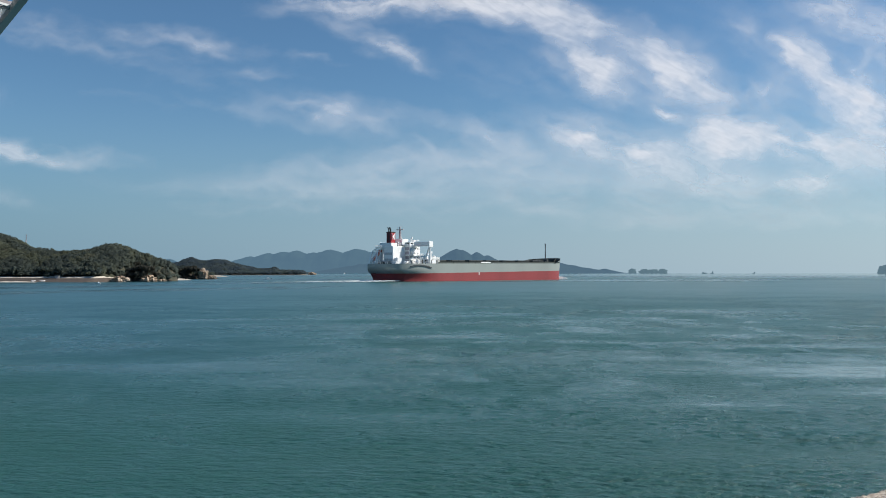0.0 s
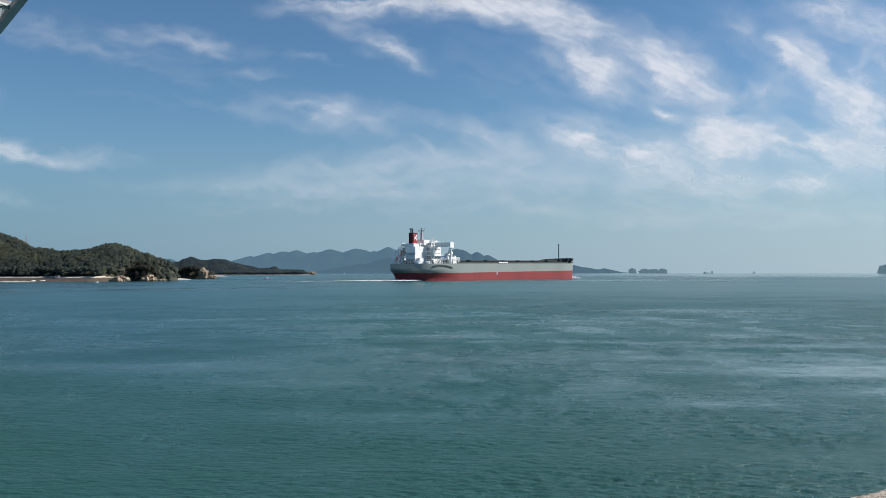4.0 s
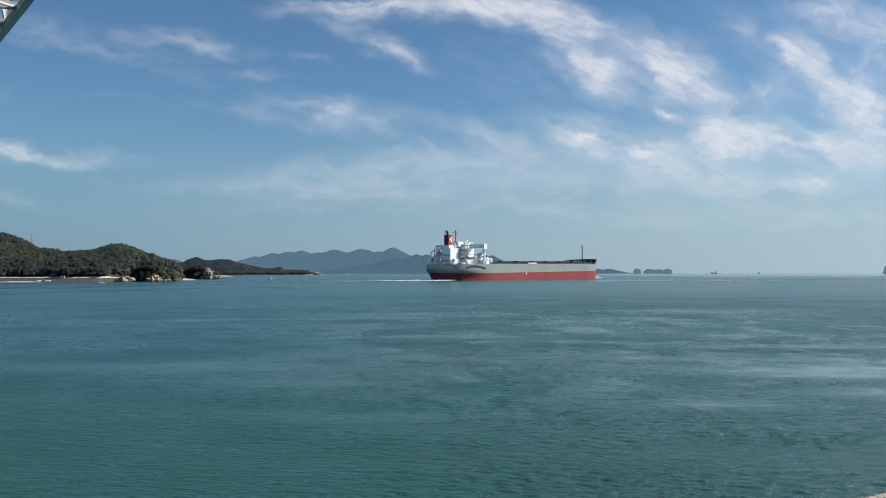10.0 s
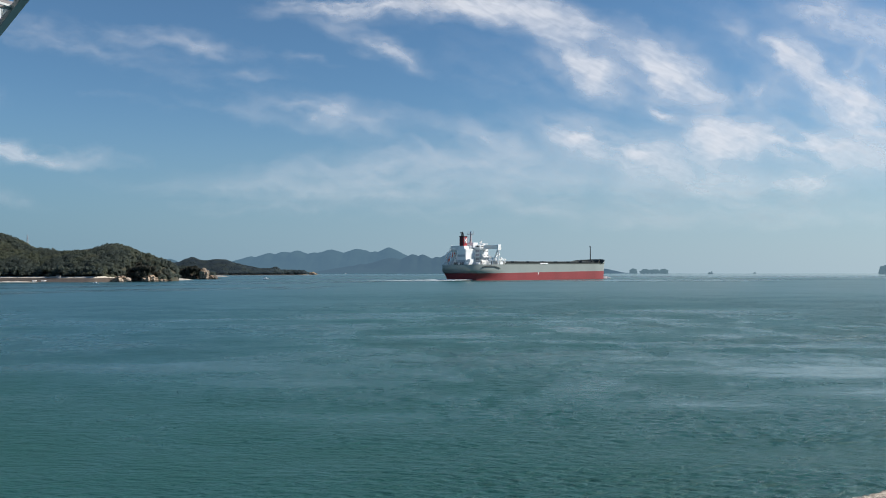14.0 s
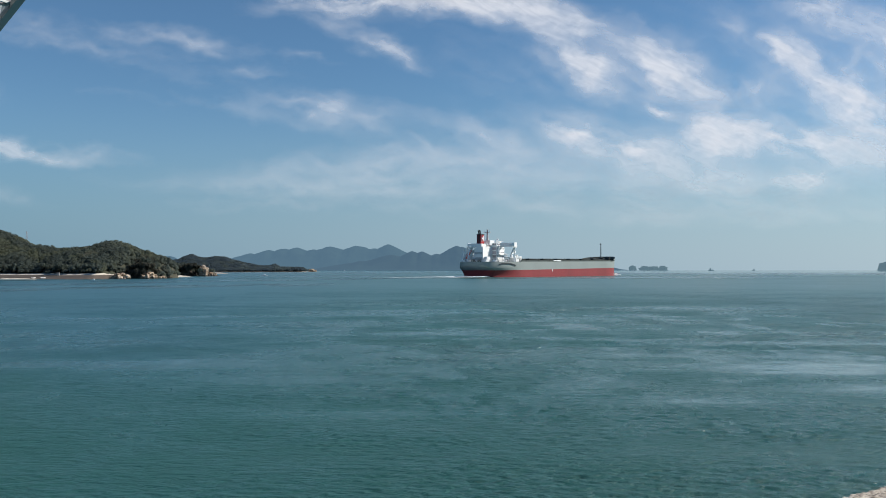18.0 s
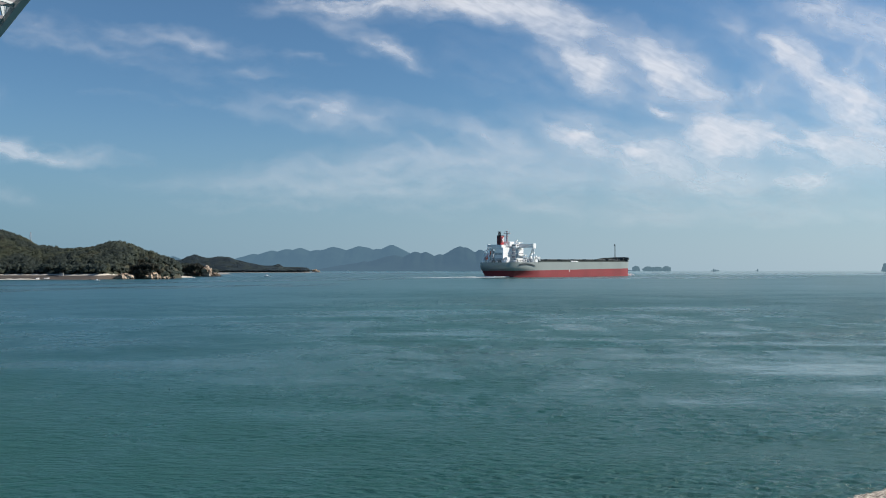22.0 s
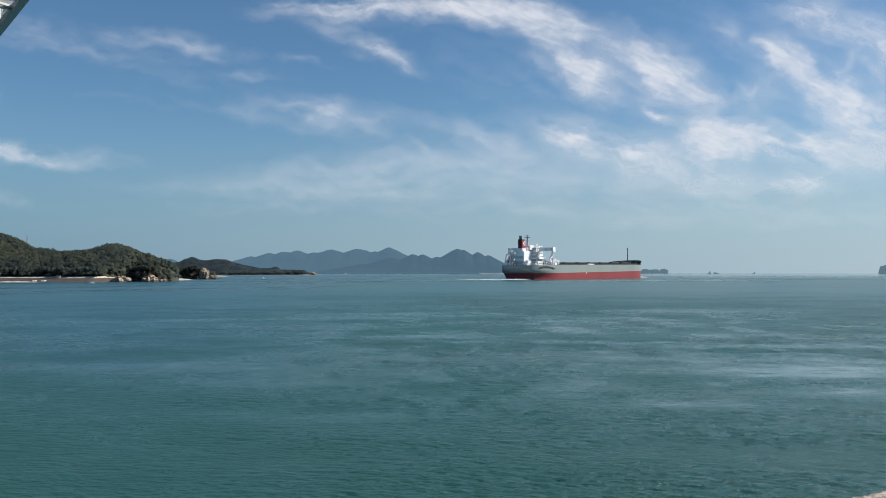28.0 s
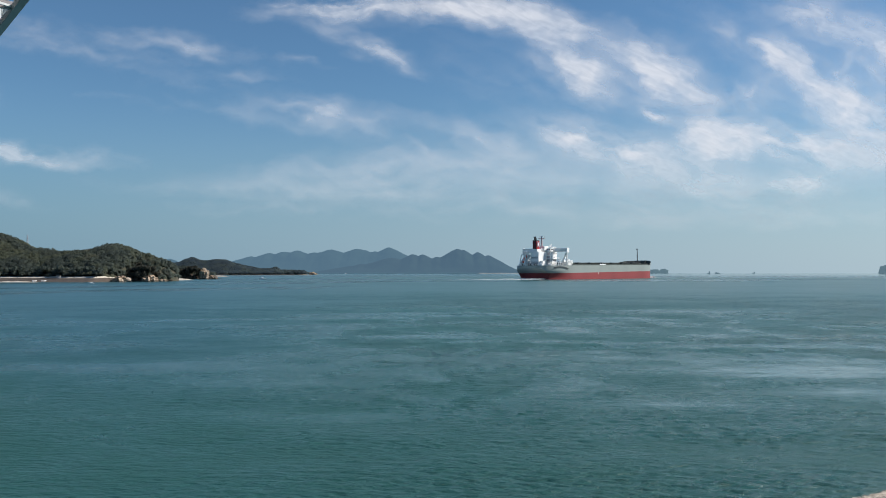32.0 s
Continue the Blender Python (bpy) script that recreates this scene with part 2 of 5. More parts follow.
WATER, SLICK, FOAM, THIN_FOAM, CIRRUS = water_material(), slick_material(), foam_material(), thin_foam_material(), cloud_material()
HULL_GREY = paint("grey_hull_paint", (0.29, 0.325, 0.305), 0.5, 0.35, 0.05, 0.7)
HULL_RED = paint("red_antifouling", (0.27, 0.034, 0.036), 0.6, 0.5, 0.05, 0.55)
WHITE = paint("white_ship_paint", (0.90, 0.90, 0.88), 0.45, 0.06, 0.12, 0.75)
DECK_DARK = paint("dark_deck_paint", (0.048, 0.062, 0.055), 0.65, 0.3, 0.2, 0.6)
HATCH_DARK = paint("dark_hatch_paint", (0.036, 0.044, 0.044), 0.6, 0.3, 0.2, 0.6)
FUNNEL_RED = paint("funnel_red", (0.42, 0.03, 0.035), 0.45, 0.2, 0.2, 0.7)
# darker copy of the funnel red, for its face away from the sun
FUNNEL_SHADE = paint("maroon_shade_paint", (0.10, 0.014, 0.016), 0.6, 0.3, 0.3, 0.6)
BLACK = paint("soot_black", (0.02, 0.02, 0.02), 0.6, 0.2, 0.3, 0.7)
MAST_GREY = paint("dark_mast_grey", (0.07, 0.075, 0.078), 0.5, 0.2, 0.3, 0.7)
ORANGE = paint("boat_orange", (0.68, 0.13, 0.07), 0.4, 0.15, 0.3, 0.7)
GLASS = Mat("dark_glass").surface((0.015, 0.02, 0.025), 0.08, 0.0, Specular_IOR_Level=0.6)
STEEL = paint("bridge_steel", (0.46, 0.42, 0.43), 0.5, 0.3, 0.3, 0.7)
STEEL_PALE = paint("pale_bridge_steel", (0.62, 0.66, 0.66), 0.5, 0.2, 0.3, 0.75)
# leaf tones lifted and blued a little, haze put into the colour
LEAF = foliage("leaves", (0.102, 0.128, 0.114), (0.120, 0.144, 0.118))
# far leaves bluer still, tinted for the air in front of them
LEAF_FAR = foliage("haze_blue_leaves", (0.092, 0.132, 0.160), (0.096, 0.136, 0.163), 0.05)
LEAF_DARK = foliage("dark_pine_leaves", (0.066, 0.068, 0.056), (0.088, 0.088, 0.070))
SOIL = rock_material("soil", (0.06, 0.055, 0.035), (0.035, 0.04, 0.022), 0.05)
SHORE_ROCK = rock_material("shore_rock", (0.27, 0.24, 0.21), (0.13, 0.125, 0.115), 0.06)
SAND = rock_material("sand", (0.62, 0.56, 0.47), (0.46, 0.40, 0.32), 0.12)
BEACH = beach_material()
ROCK = rock_material("tan_rock", (0.60, 0.48, 0.36), (0.27, 0.19, 0.13), 0.16)
WET_ROCK = rock_material("wet_rock", (0.13, 0.10, 0.075), (0.045, 0.038, 0.03), 0.3)
GRANITE = granite_material()
PAVING = rock_material("paving", (0.36, 0.34, 0.30), (0.24, 0.22, 0.2), 2.0)
BARK = rock_material("bark", (0.12, 0.09, 0.06), (0.05, 0.04, 0.03), 1.0)
CONCRETE = rock_material("concrete", (0.42, 0.41, 0.38), (0.30, 0.29, 0.27), 0.4)
# blue of these three is distance haze, given as emission
FAR_BACK = haze_material("haze_far_ridge", (0.03, 0.05, 0.035), (0.103, 0.195, 0.285), 0.8)
FAR_FRONT = haze_material("haze_near_ridge", (0.03, 0.05, 0.035), (0.088, 0.165, 0.248), 0.78)
FAR_ISLE = haze_material("haze_isle", (0.03, 0.05, 0.035), (0.135, 0.225, 0.285), 0.8)


# ---- building helpers ----
def link_mesh(name, verts, faces, material, parent=None, label="", smooth=False):
    me = bpy.data.meshes.new(name)
    me.from_pydata([tuple(v) for v in verts], [], [tuple(f) for f in faces])
    me.materials.append(material)
    if smooth:
        me.shade_smooth()
    ob = new(name, me)
    ob.parent = parent
    return tagged(ob, label)


def part(name, bm, material, parent=None, label="", smooth=False):
    me = bpy.data.meshes.new(name)
    bmesh.ops.recalc_face_normals(bm, faces=bm.faces)
    bm.to_mesh(me)
    bm.free()
    me.materials.append(material)
    if smooth:
        me.shade_smooth()
    ob = new(name, me)
    ob.parent = parent
    return tagged(ob, label)


def thing(name, m=None, label="", category="", group="", kind=""):
    ob = new(name)
    if m is not None:
        ob.matrix_basis = m
    return tagged(ob, label, category, group, kind)


def box(bm, lo, hi, bevel=0.0, turn=None):
    lo, hi = Vector(lo), Vector(hi)
    made = bmesh.ops.create_cube(bm, size=1.0)["verts"]
    size, mid = hi - lo, (lo + hi) / 2
    for v in made:
        v.co = Vector((v.co.x * size.x, v.co.y * size.y, v.co.z * size.z))
    if bevel:
        edges = list({e for v in made for e in v.link_edges})
        got = bmesh.ops.bevel(bm, geom=edges, offset=bevel, segments=1, affect="EDGES")
        made = list({v for v in made if v.is_valid} | set(got["verts"]))
    for v in made:
        v.co = (turn @ v.co if turn else v.co) + mid
    return made


def tube(bm, a, b, r0, r1=None, sides=8):
    a, b = Vector(a), Vector(b)
    way = b - a
    made = bmesh.ops.create_cone(bm, cap_ends=True, segments=sides, radius1=r0, radius2=r0 if r1 is None else r1, depth=way.length)["verts"]
    turn = way.to_track_quat("Z", "Y").to_matrix()
    for v in made:
        v.co = turn @ v.co + (a + b) / 2
    return made


def beam(bm, a, b, wide, high):
    """A straight box section from a to b."""
    a, b = Vector(a), Vector(b)
    way = b - a
    side = way.cross(Vector((0, 0, 1)))
    side = side.normalized() if side.length > 1e-4 else Vector((1, 0, 0))
    up = side.cross(way).normalized()
    vs = [bm.verts.new(p + side * (sx * wide / 2) + up * (sz * high / 2)) for p in (a, b) for sx, sz in ((-1, -1), (1, -1), (1, 1), (-1, 1))]
    for q in ((0, 1, 2, 3), (7, 6, 5, 4), (0, 4, 5, 1), (1, 5, 6, 2), (2, 6, 7, 3), (3, 7, 4, 0)):
        bm.faces.new([vs[k] for k in q])


def made(build, *args, **kw):
    bm = bmesh.new()
    build(bm, *args, **kw)
    return bm


def smooth(x, a, b):
    k = min(1.0, max(0.0, (x - a) / (b - a)))
    return k * k * (3 - 2 * k)


def waves2(x, y, seed):
    """Gradient noise over arrays, about -0.7 to 0.7."""
    rng = np.random.default_rng(seed)
    perm = np.concatenate([rng.permutation(256)] * 2)
    ang = rng.uniform(0, 2 * math.pi, 256)
    xi, yi = np.floor(x).astype(int), np.floor(y).astype(int)
    xf, yf = x - xi, y - yi
    u, v = xf ** 3 * (xf * (xf * 6 - 15) + 10), yf ** 3 * (yf * (yf * 6 - 15) + 10)

    def corner(i, j):
        a = ang[perm[perm[(xi + i) & 255] + ((yi + j) & 255)]]
        return np.cos(a) * (xf - i) + np.sin(a) * (yf - j)
    top = corner(0, 0) * (1 - u) + corner(1, 0) * u
    low = corner(0, 1) * (1 - u) + corner(1, 1) * u
    return top * (1 - v) + low * v


def fbm(x, y, octaves, seed, gain=0.55):
    total, amp = 0.0, 1.0
    for k in range(octaves):
        total = total + amp * waves2(x * 2.03 ** k, y * 2.03 ** k, seed + 17 * k)
        amp *= gain
    return total


# ---- the sea ----
def build_sea():
    """One sheet to the horizon, finely waved near the terrace, coarser outwards."""
    rows = [0.5, 6.0, 11.0, 14.0]
    while rows[-1] < 4900:
        r = rows[-1]
        rows.append(r + max(0.055, min(r * r / 13000, 0.05 * r)))
    rows = np.array(rows[:-1] + [4985.0])
    fine = np.radians(np.linspace(42, 121, 1050))
    rest = np.radians(np.linspace(121, 402, 76))[1:-1]
    ang = np.concatenate([fine, rest])
    r, a = np.meshgrid(rows, ang, indexing="ij")
    x, y = r * np.cos(a), r * np.sin(a)
    z = np.zeros_like(x)
    rng = np.random.default_rng(5)
    gust = 0.9 + 0.0 * x
    for _ in range(14):
        q, h = 10 ** rng.uniform(-1.3, 0.1), rng.normal(1.5, 0.6)
        gust += 0.13 * np.sin(q * (x * np.cos(h) * 0.5 + y * np.sin(h)) + rng.uniform(0, 7))
    gust = np.clip(gust, 0.25, 1.6)
    # slicks that the current holds off the terrace: bearing x, y, half length, half depth, strength
    warp_x, warp_y = x + 3.5 * fbm(x / 9, y / 6, 4, 201), y + 1.3 * fbm(x / 9, y / 5, 4, 202)
    calm = np.clip((fbm(x / 6, y / 9, 5, 203) - 0.02) * 2.6, 0, 1) * np.clip((x / np.maximum(y, 1) + 0.28) / 0.3, 0.12, 1) * np.clip((r - 30) / 18, 0.1, 1) * np.clip((150 - r) / 70, 0, 1) * 0.7
    for a, b, wide, deep, much in ((14, 60, 8, 3.0, 0.9), (24, 52, 10, 4.5, 1.4), (32, 50, 9, 4.0, 1.4), (26, 43, 8, 3.5, 0.9), (13, 39.5, 6, 1.8, 0.8), (2, 80, 7, 3.0, 0.9), (35, 133, 12, 5.0, 0.45), (-18, 54, 12, 4.0, 0.9),
                                   (33, 70, 13, 3.5, 0.9), (10, 102, 13, 4.0, 0.35), (-8, 47, 9, 3.0, 0.7), (-2, 36, 7, 1.6, 0.6)):
        calm = np.maximum(calm, much * np.exp(-1.2 * (((warp_x - a) / wide) ** 2 + ((warp_y - b) / deep) ** 2)) * np.clip(0.9 + 0.55 * fbm(x / 3, y / 1.2, 4, 204), 0, 1.3))
    # far out on the sunny side the wind has dropped
    drop = np.clip((x / np.maximum(y, 1) - 0.06) / 0.25, 0, 1) * np.clip((r - 980 + 160 * fbm(x / 300, y / 300, 3, 205)) / 260, 0, 1) * (0.75 + 0.5 * fbm(x / 500, y / 160, 4, 206))
    seam = 0.8 * np.exp(-((y - 590 - 0.28 * x + 12 * fbm(x / 40, y / 40, 3, 207)) / 28) ** 2) * np.clip((x - 60) / 60, 0, 1) * np.clip((300 - x) / 120, 0, 1)
    calm = np.clip(np.maximum(np.maximum(calm, drop), seam), 0, 1)
    gust *= 1.12 - 0.8 * calm
    # calmer off the beach side
    lee = 0.42 + 0.58 * np.clip((x / np.maximum(y, 1) + 0.28) / 0.38, 0, 1)
    gust *= lee
    step = np.gradient(rows)[:, None]
    for _ in range(90):
        length = 0.17 * 10 ** rng.uniform(0, 0.8)
        way = rng.normal(1.62, 0.5)
        k = 2 * np.pi / length
        keep = np.clip(2.2 - 6.0 * np.maximum(step * abs(np.sin(way)), r * 0.0012) / length, 0, 1)
        warp = 1.4 * np.sin(0.71 * x + 0.27 * y + rng.uniform(0, 6)) + 1.4 * np.sin(0.43 * y - 0.59 * x + rng.uniform(0, 6))
        z += (0.041 if length < 0.5 else 0.032 if length < 0.8 else 0.02) / k * keep * np.sin(k * (x * np.cos(way) + y * np.sin(way)) + warp + rng.uniform(0, 7))
    z *= gust
    # longer wavelets that come in patches
    paws = 0.35 + 0.0 * x
    for _ in range(16):
        q, h = 10 ** rng.uniform(-1.5, -0.4), rng.normal(1.5, 0.7)
        paws += 0.2 * np.sin(q * (x * np.cos(h) * 0.7 + y * np.sin(h)) + rng.uniform(0, 7))
    paws = np.clip(paws, 0.12, 1.5)
    for _ in range(60):
        length = 1.3 * 10 ** rng.uniform(0, 0.75)
        way = rng.normal(1.6, 0.42)
        k = 2 * np.pi / length
        keep = np.clip(2.2 - 5.0 * np.maximum(step * abs(np.sin(way)), r * 0.0013) / length, 0, 1)
        warp = 1.3 * np.sin(0.11 * x + 0.07 * y + rng.uniform(0, 6)) + 1.2 * np.sin(0.09 * y - 0.13 * x + rng.uniform(0, 6))
        z += 0.0135 / k * keep * paws * lee * (1.15 - 0.9 * calm) * np.clip((r - 22) / 30, 0, 1) * np.sin(k * (x * np.cos(way) + y * np.sin(way)) + warp + rng.uniform(0, 7))
    na, nr = len(ang), len(rows)
    verts = np.stack([x, y, z], -1).reshape(-1, 3)
    i, j = np.meshgrid(np.arange(nr - 1), np.arange(na), indexing="ij")
    k = (j + 1) % na
    faces = np.stack([i * na + j, (i + 1) * na + j, (i + 1) * na + k, i * na + k], -1).reshape(-1, 4)
    me = bpy.data.meshes.new("sea")
    me.vertices.add(len(verts))
    me.vertices.foreach_set("co", verts.ravel())
    me.loops.add(faces.size)
    me.loops.foreach_set("vertex_index", faces.ravel())
    me.polygons.add(len(faces))
    me.polygons.foreach_set("loop_start", np.arange(0, faces.size, 4))
    me.update(calc_edges=True)
    me.shade_smooth()
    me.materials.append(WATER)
    me.attributes.new("calm", "FLOAT", "POINT").data.foreach_set("value", calm.ravel())
    return tagged(new("water", me), "teal sea with small wind ripples and pale slicks", "sea", kind="structure")


sea = build_sea()


slicks = thing("water_slicks", None, "smooth pale slicks that the current holds on the sea", "slick", kind="structure")


def slick(x0, y0, x1, y1, half, thick=1.0):
    """A ribbon of smoother water drawn out by the current, half its width deep to either side."""
    n, k = 90, 8
    verts, faces, dens = [], [], []
    for i in range(n + 1):
        s = i / n
        bend = 1.1 * half * noise.fractal(Vector((s * 6, x0 * 0.1, y0 * 0.1)), 0.8, 2.0, 4)
        wide = half * (0.8 + 0.5 * noise.fractal(Vector((s * 7, y0 * 0.3, 2.0)), 0.8, 2.0, 3))
        for j in range(k + 1):
            v = j / k * 2 - 1
            verts.append((x0 + s * (x1 - x0), y0 + s * (y1 - y0) + bend + v * wide, 0.05))
            dens.append(thick * (4 * s * (1 - s)) ** 0.5 * (1 - v * v))
    for i in range(n):
        for j in range(k):
            a = i * (k + 1) + j
            faces.append((a, a + k + 1, a + k + 2, a + 1))
    ob = link_mesh("slick", verts, faces, SLICK, slicks, "", True)
    ob.data.attributes.new("thick", "FLOAT", "POINT").data.foreach_set("value", dens)


slick(-150, 218, -40, 352, 40, 0.62)
slick(-205, 300, -20, 560, 50, 0.6)
slick(-160, 232, -40, 372, 6, 1.1)
slick(-260, 420, -60, 640, 14, 1.0)
slick(-290, 700, 370, 700, 60, 0.9)
slick(-180, 567, 220, 553, 26, 0.7)
slick(150, 1160, 900, 1330, 80, 1.7)
slick(90, 880, 640, 1010, 30, 1.3)


# ---- land ----
def fractal(x, y, scale, octaves=4, seed=0.0):
    return noise.fractal(Vector((x * scale + seed, y * scale - seed, seed * 0.37)), 0.9, 2.1, octaves)


def land(name, x0, x1, y0, y1, step, height, material, label, category, kind="structure"):
    """A piece of ground from its height function; it dips under the water all round."""
    nx, ny = int((x1 - x0) / step) + 1, int((y1 - y0) / step) + 1
    verts = [(x0 + i * step, y0 + j * step, height(x0 + i * step, y0 + j * step)) for j in range(ny) for i in range(nx)]
    faces = []
    for j in range(ny - 1):
        for i in range(nx - 1):
            q = (j * nx + i, j * nx + i + 1, (j + 1) * nx + i + 1, (j + 1) * nx + i)
            if max(verts[k][2] for k in q) > -2.5:
                faces.append(q)
    ob = link_mesh(name, verts, faces, material, None, label, True)
    return tagged(ob, "", category, "", kind)


def hills(peaks, shore):
    """A height function: rounded peaks (x, y, height, half width, half depth), blended, cut off at the shore."""
    def f(x, y):
        s = 0.0
        for px, py, h, wx, wy in peaks:
            d = ((x - px) / wx) ** 2 + ((y - py) / wy) ** 2
            s += (h * math.exp(-d * 0.7)) ** 3
        return min(s ** (1 / 3), shore(x, y))
    return f


def woods(name, spots, leaf, label, per_tree=80, clump=1.15, seed=1, soft=0.6):
    """Many crowns as one mesh of leaf clumps round rough dark cores. Spots: x, y, ground, radius, height."""
    rng = np.random.default_rng(seed)
    V, Fc, N, base = [], [], [], 0
    core = bmesh.new()
    bmesh.ops.create_icosphere(core, subdivisions=1, radius=1.0)
    cv = np.array([v.co[:] for v in core.verts])
    cf = np.array([[v.index for v in f.verts] for f in core.faces])
    core.free()
    for x, y, g, rad, tall in spots:
        low = g + tall * 0.18
        mid = np.array([x, y, (low + g + tall) / 2])
        size = np.array([rad, rad, (g + tall - low) / 2])
        lump = cv * (1 + rng.normal(0, 0.1, (len(cv), 1))) * size * 0.84 + mid
        V.append(lump)
        N.append(cv * 0.7 + np.array([0, 0, soft]))
        Fc.append(np.c_[cf, cf[:, 2]] + base)
        base += len(cv)
        n = int(per_tree * rng.uniform(0.8, 1.2))
        d = rng.normal(size=(n, 3))
        d /= np.linalg.norm(d, axis=1, keepdims=True)
        d[:, 2] = np.where(d[:, 2] < -0.35, -d[:, 2], d[:, 2])
        lobes = rng.normal(size=(9, 3))
        lobes /= np.linalg.norm(lobes, axis=1, keepdims=True)
        swell = 0.78 + 0.3 * np.clip((d @ lobes.T).max(1), 0, 1) ** 4
        c = d * size * (swell * rng.uniform(0.82, 1.08, n))[:, None] + mid
        u = np.cross(d, rng.normal(size=(n, 3)))
        u /= np.linalg.norm(u, axis=1, keepdims=True)
        w = np.cross(d, u) + d * rng.normal(0, 0.22, (n, 1))
        u = u + d * rng.normal(0, 0.18, (n, 1))
        s = clump * rng.uniform(0.55, 1.15, (n, 1)) * rad / 3.6
        q = np.stack([c - u * s - w * s * .6, c + u * s * .7 - w * s, c + u * s + w * s * .7, c - u * s * .6 + w * s + d * s * .4], 1)
        V.append(q.reshape(-1, 3))
        N.append(np.repeat(d * 0.7 + np.array([0, 0, soft]) + rng.normal(0, 0.08, (n, 3)), 4, 0))
        Fc.append(np.arange(4 * n).reshape(-1, 4) + base)
        base += 4 * n
    verts, faces = np.concatenate(V), np.concatenate(Fc)
    faces = [tuple(f[:3]) if f[2] == f[3] else tuple(f) for f in faces.tolist()]
    ob = link_mesh(name, verts.tolist(), faces, leaf, None, label, True)
    normals = np.concatenate(N)
    normals /= np.linalg.norm(normals, axis=1, keepdims=True)
    ob.data.normals_split_custom_set_from_vertices(normals.tolist())
    return tagged(ob, "", "woods", "", "stuff")


def scatter(height, x0, x1, y0, y1, gap, low, rng, radius=(2.6, 4.4), tall=(6.0, 9.5), edge=False):
    out = []
    y = y0
    while y < y1:
        x = x0
        while x < x1:
            px, py = x + rng.uniform(-.45, .45) * gap, y + rng.uniform(-.45, .45) * gap
            g = height(px, py)
            if g > low:
                k = rng.uniform(0, 1)
                out.append((px, py, g - 0.5, radius[0] + k * (radius[1] - radius[0]), tall[0] + (0.6 * k + 0.4 * rng.uniform(0, 1)) * (tall[1] - tall[0])))
                if edge:
                    out[-1] = (*out[-1][:4], out[-1][4] * min(1.0, 0.35 + 0.075 * g) * (1 + 0.4 * fractal(px, py, 0.06, 2, 4.4)))
            x += gap
        y += gap
    return out


# The near wooded hill behind its beach.
def near_shore(x, y):
    point = smooth(x, -217, -205)
    front = (512 + 8 * math.sin(x * 0.045 + 1)) * (1 - point) + (550 + (x + 205) * 0.5) * point
    edge = -193 + 7.5 * smooth(y, 566, 592) - 0.318 * max(0.0, y - 596)
    return min((y - front) * (0.16 + 0.10 * smooth(x, -219, -208)) - 0.6, (edge - x) * (0.62 + 0.9 * smooth(y, 560, 585)) + 0.4, 60)


def beach_level(x, y):
    s = near_shore(x, y)
    return s if s < 3.3 else 3.3 + (s - 3.3) * 2.5


def along(v, rows):
    """A smooth line through a few heights named along a crest."""
    xs, zs = [r[0] for r in rows], [r[1] for r in rows]
    if v <= xs[0]:
        return zs[0]
    for k in range(len(xs) - 1):
        if v < xs[k + 1]:
            return zs[k] + (zs[k + 1] - zs[k]) * (0.5 * smooth(v, xs[k], xs[k + 1]) + 0.5 * (v - xs[k]) / (xs[k + 1] - xs[k]))
    return zs[-1]


# treetops of the crest, which runs across the view 590 m out; the trees take the last six metres
NEAR_CREST = [(-345, 42), (-307, 35.2), (-295, 30.8), (-284, 24.4), (-272, 22.4), (-254, 21.9), (-241, 24.3), (-229, 26.2), (-219, 24.8), (-207, 21.4), (-193, 15.9), (-186, 13.0), (-176, 6)]


def near_hill(x, y):
    top = along(x * 590 / y, NEAR_CREST) - 6.5
    k = smooth(y, 512, 592) ** 0.72 if y < 592 else 1 - smooth(y, 600, 690)
    gully = 0.5 + 0.5 * fractal(x, y * 0.35, 0.028, 3, 2.6)
    cut = 1 - 0.42 * max(0.0, min(1.0, gully)) * max(0.0, 1 - k) * 2 * k
    return min(top * k * cut, beach_level(x, y))


near_ground = lambda x, y: near_hill(x, y) + 0.4 * fractal(x, y, 0.06)
land("ground_near_hill", -420, -150, 490, 700, 3.0, lambda x, y: near_ground(x, y) - (0.7 if near_shore(x, y) < 3.5 else 0.0), SOIL, "dark soil of a wooded hill by the sea", "hill")
rng = np.random.default_rng(3)
woods("near_woods", scatter(near_ground, -400, -165, 515, 622, 2.5, 3.2, rng, (1.5, 2.5), (4.8, 6.0), True), LEAF, "dense dark green woods covering the hill above the beach", 80, 0.72, 2, 1.2)
woods("undergrowth", scatter(near_ground, -400, -170, 514, 566, 3.0, 3.4, rng, (1.5, 2.4), (2.2, 4.0)), LEAF,
      "low green scrub filling the foot of the hill", 46, 1.0, 6)
woods("bank_scrub", scatter(near_ground, -214, -160, 545, 610, 2.4, 0.5, rng, (1.4, 2.2), (2.0, 3.6)), LEAF,
      "green scrub on the steep bank above the rocks", 46, 1.0, 7)


def beach_height(x, y):
    return min(near_shore(x, y) + 0.12 * fractal(x, y, 0.2), 3.5) + 0.06


def foreshore_height(x, y):
    return min(near_shore(x, y) + 1.0 + 0.35 * fractal(x, y, 0.35), 0.3 + 0.2 * fractal(x, y, 0.5))


land("beach", -420, -207, 495, 545, 1.5, beach_height, BEACH, "strip of pale sand below a wooded hill", "beach")
land("foreshore", -420, -214, 488, 530, 1.5, foreshore_height, WET_ROCK, "dark wet foreshore of weed and pebbles", "beach")

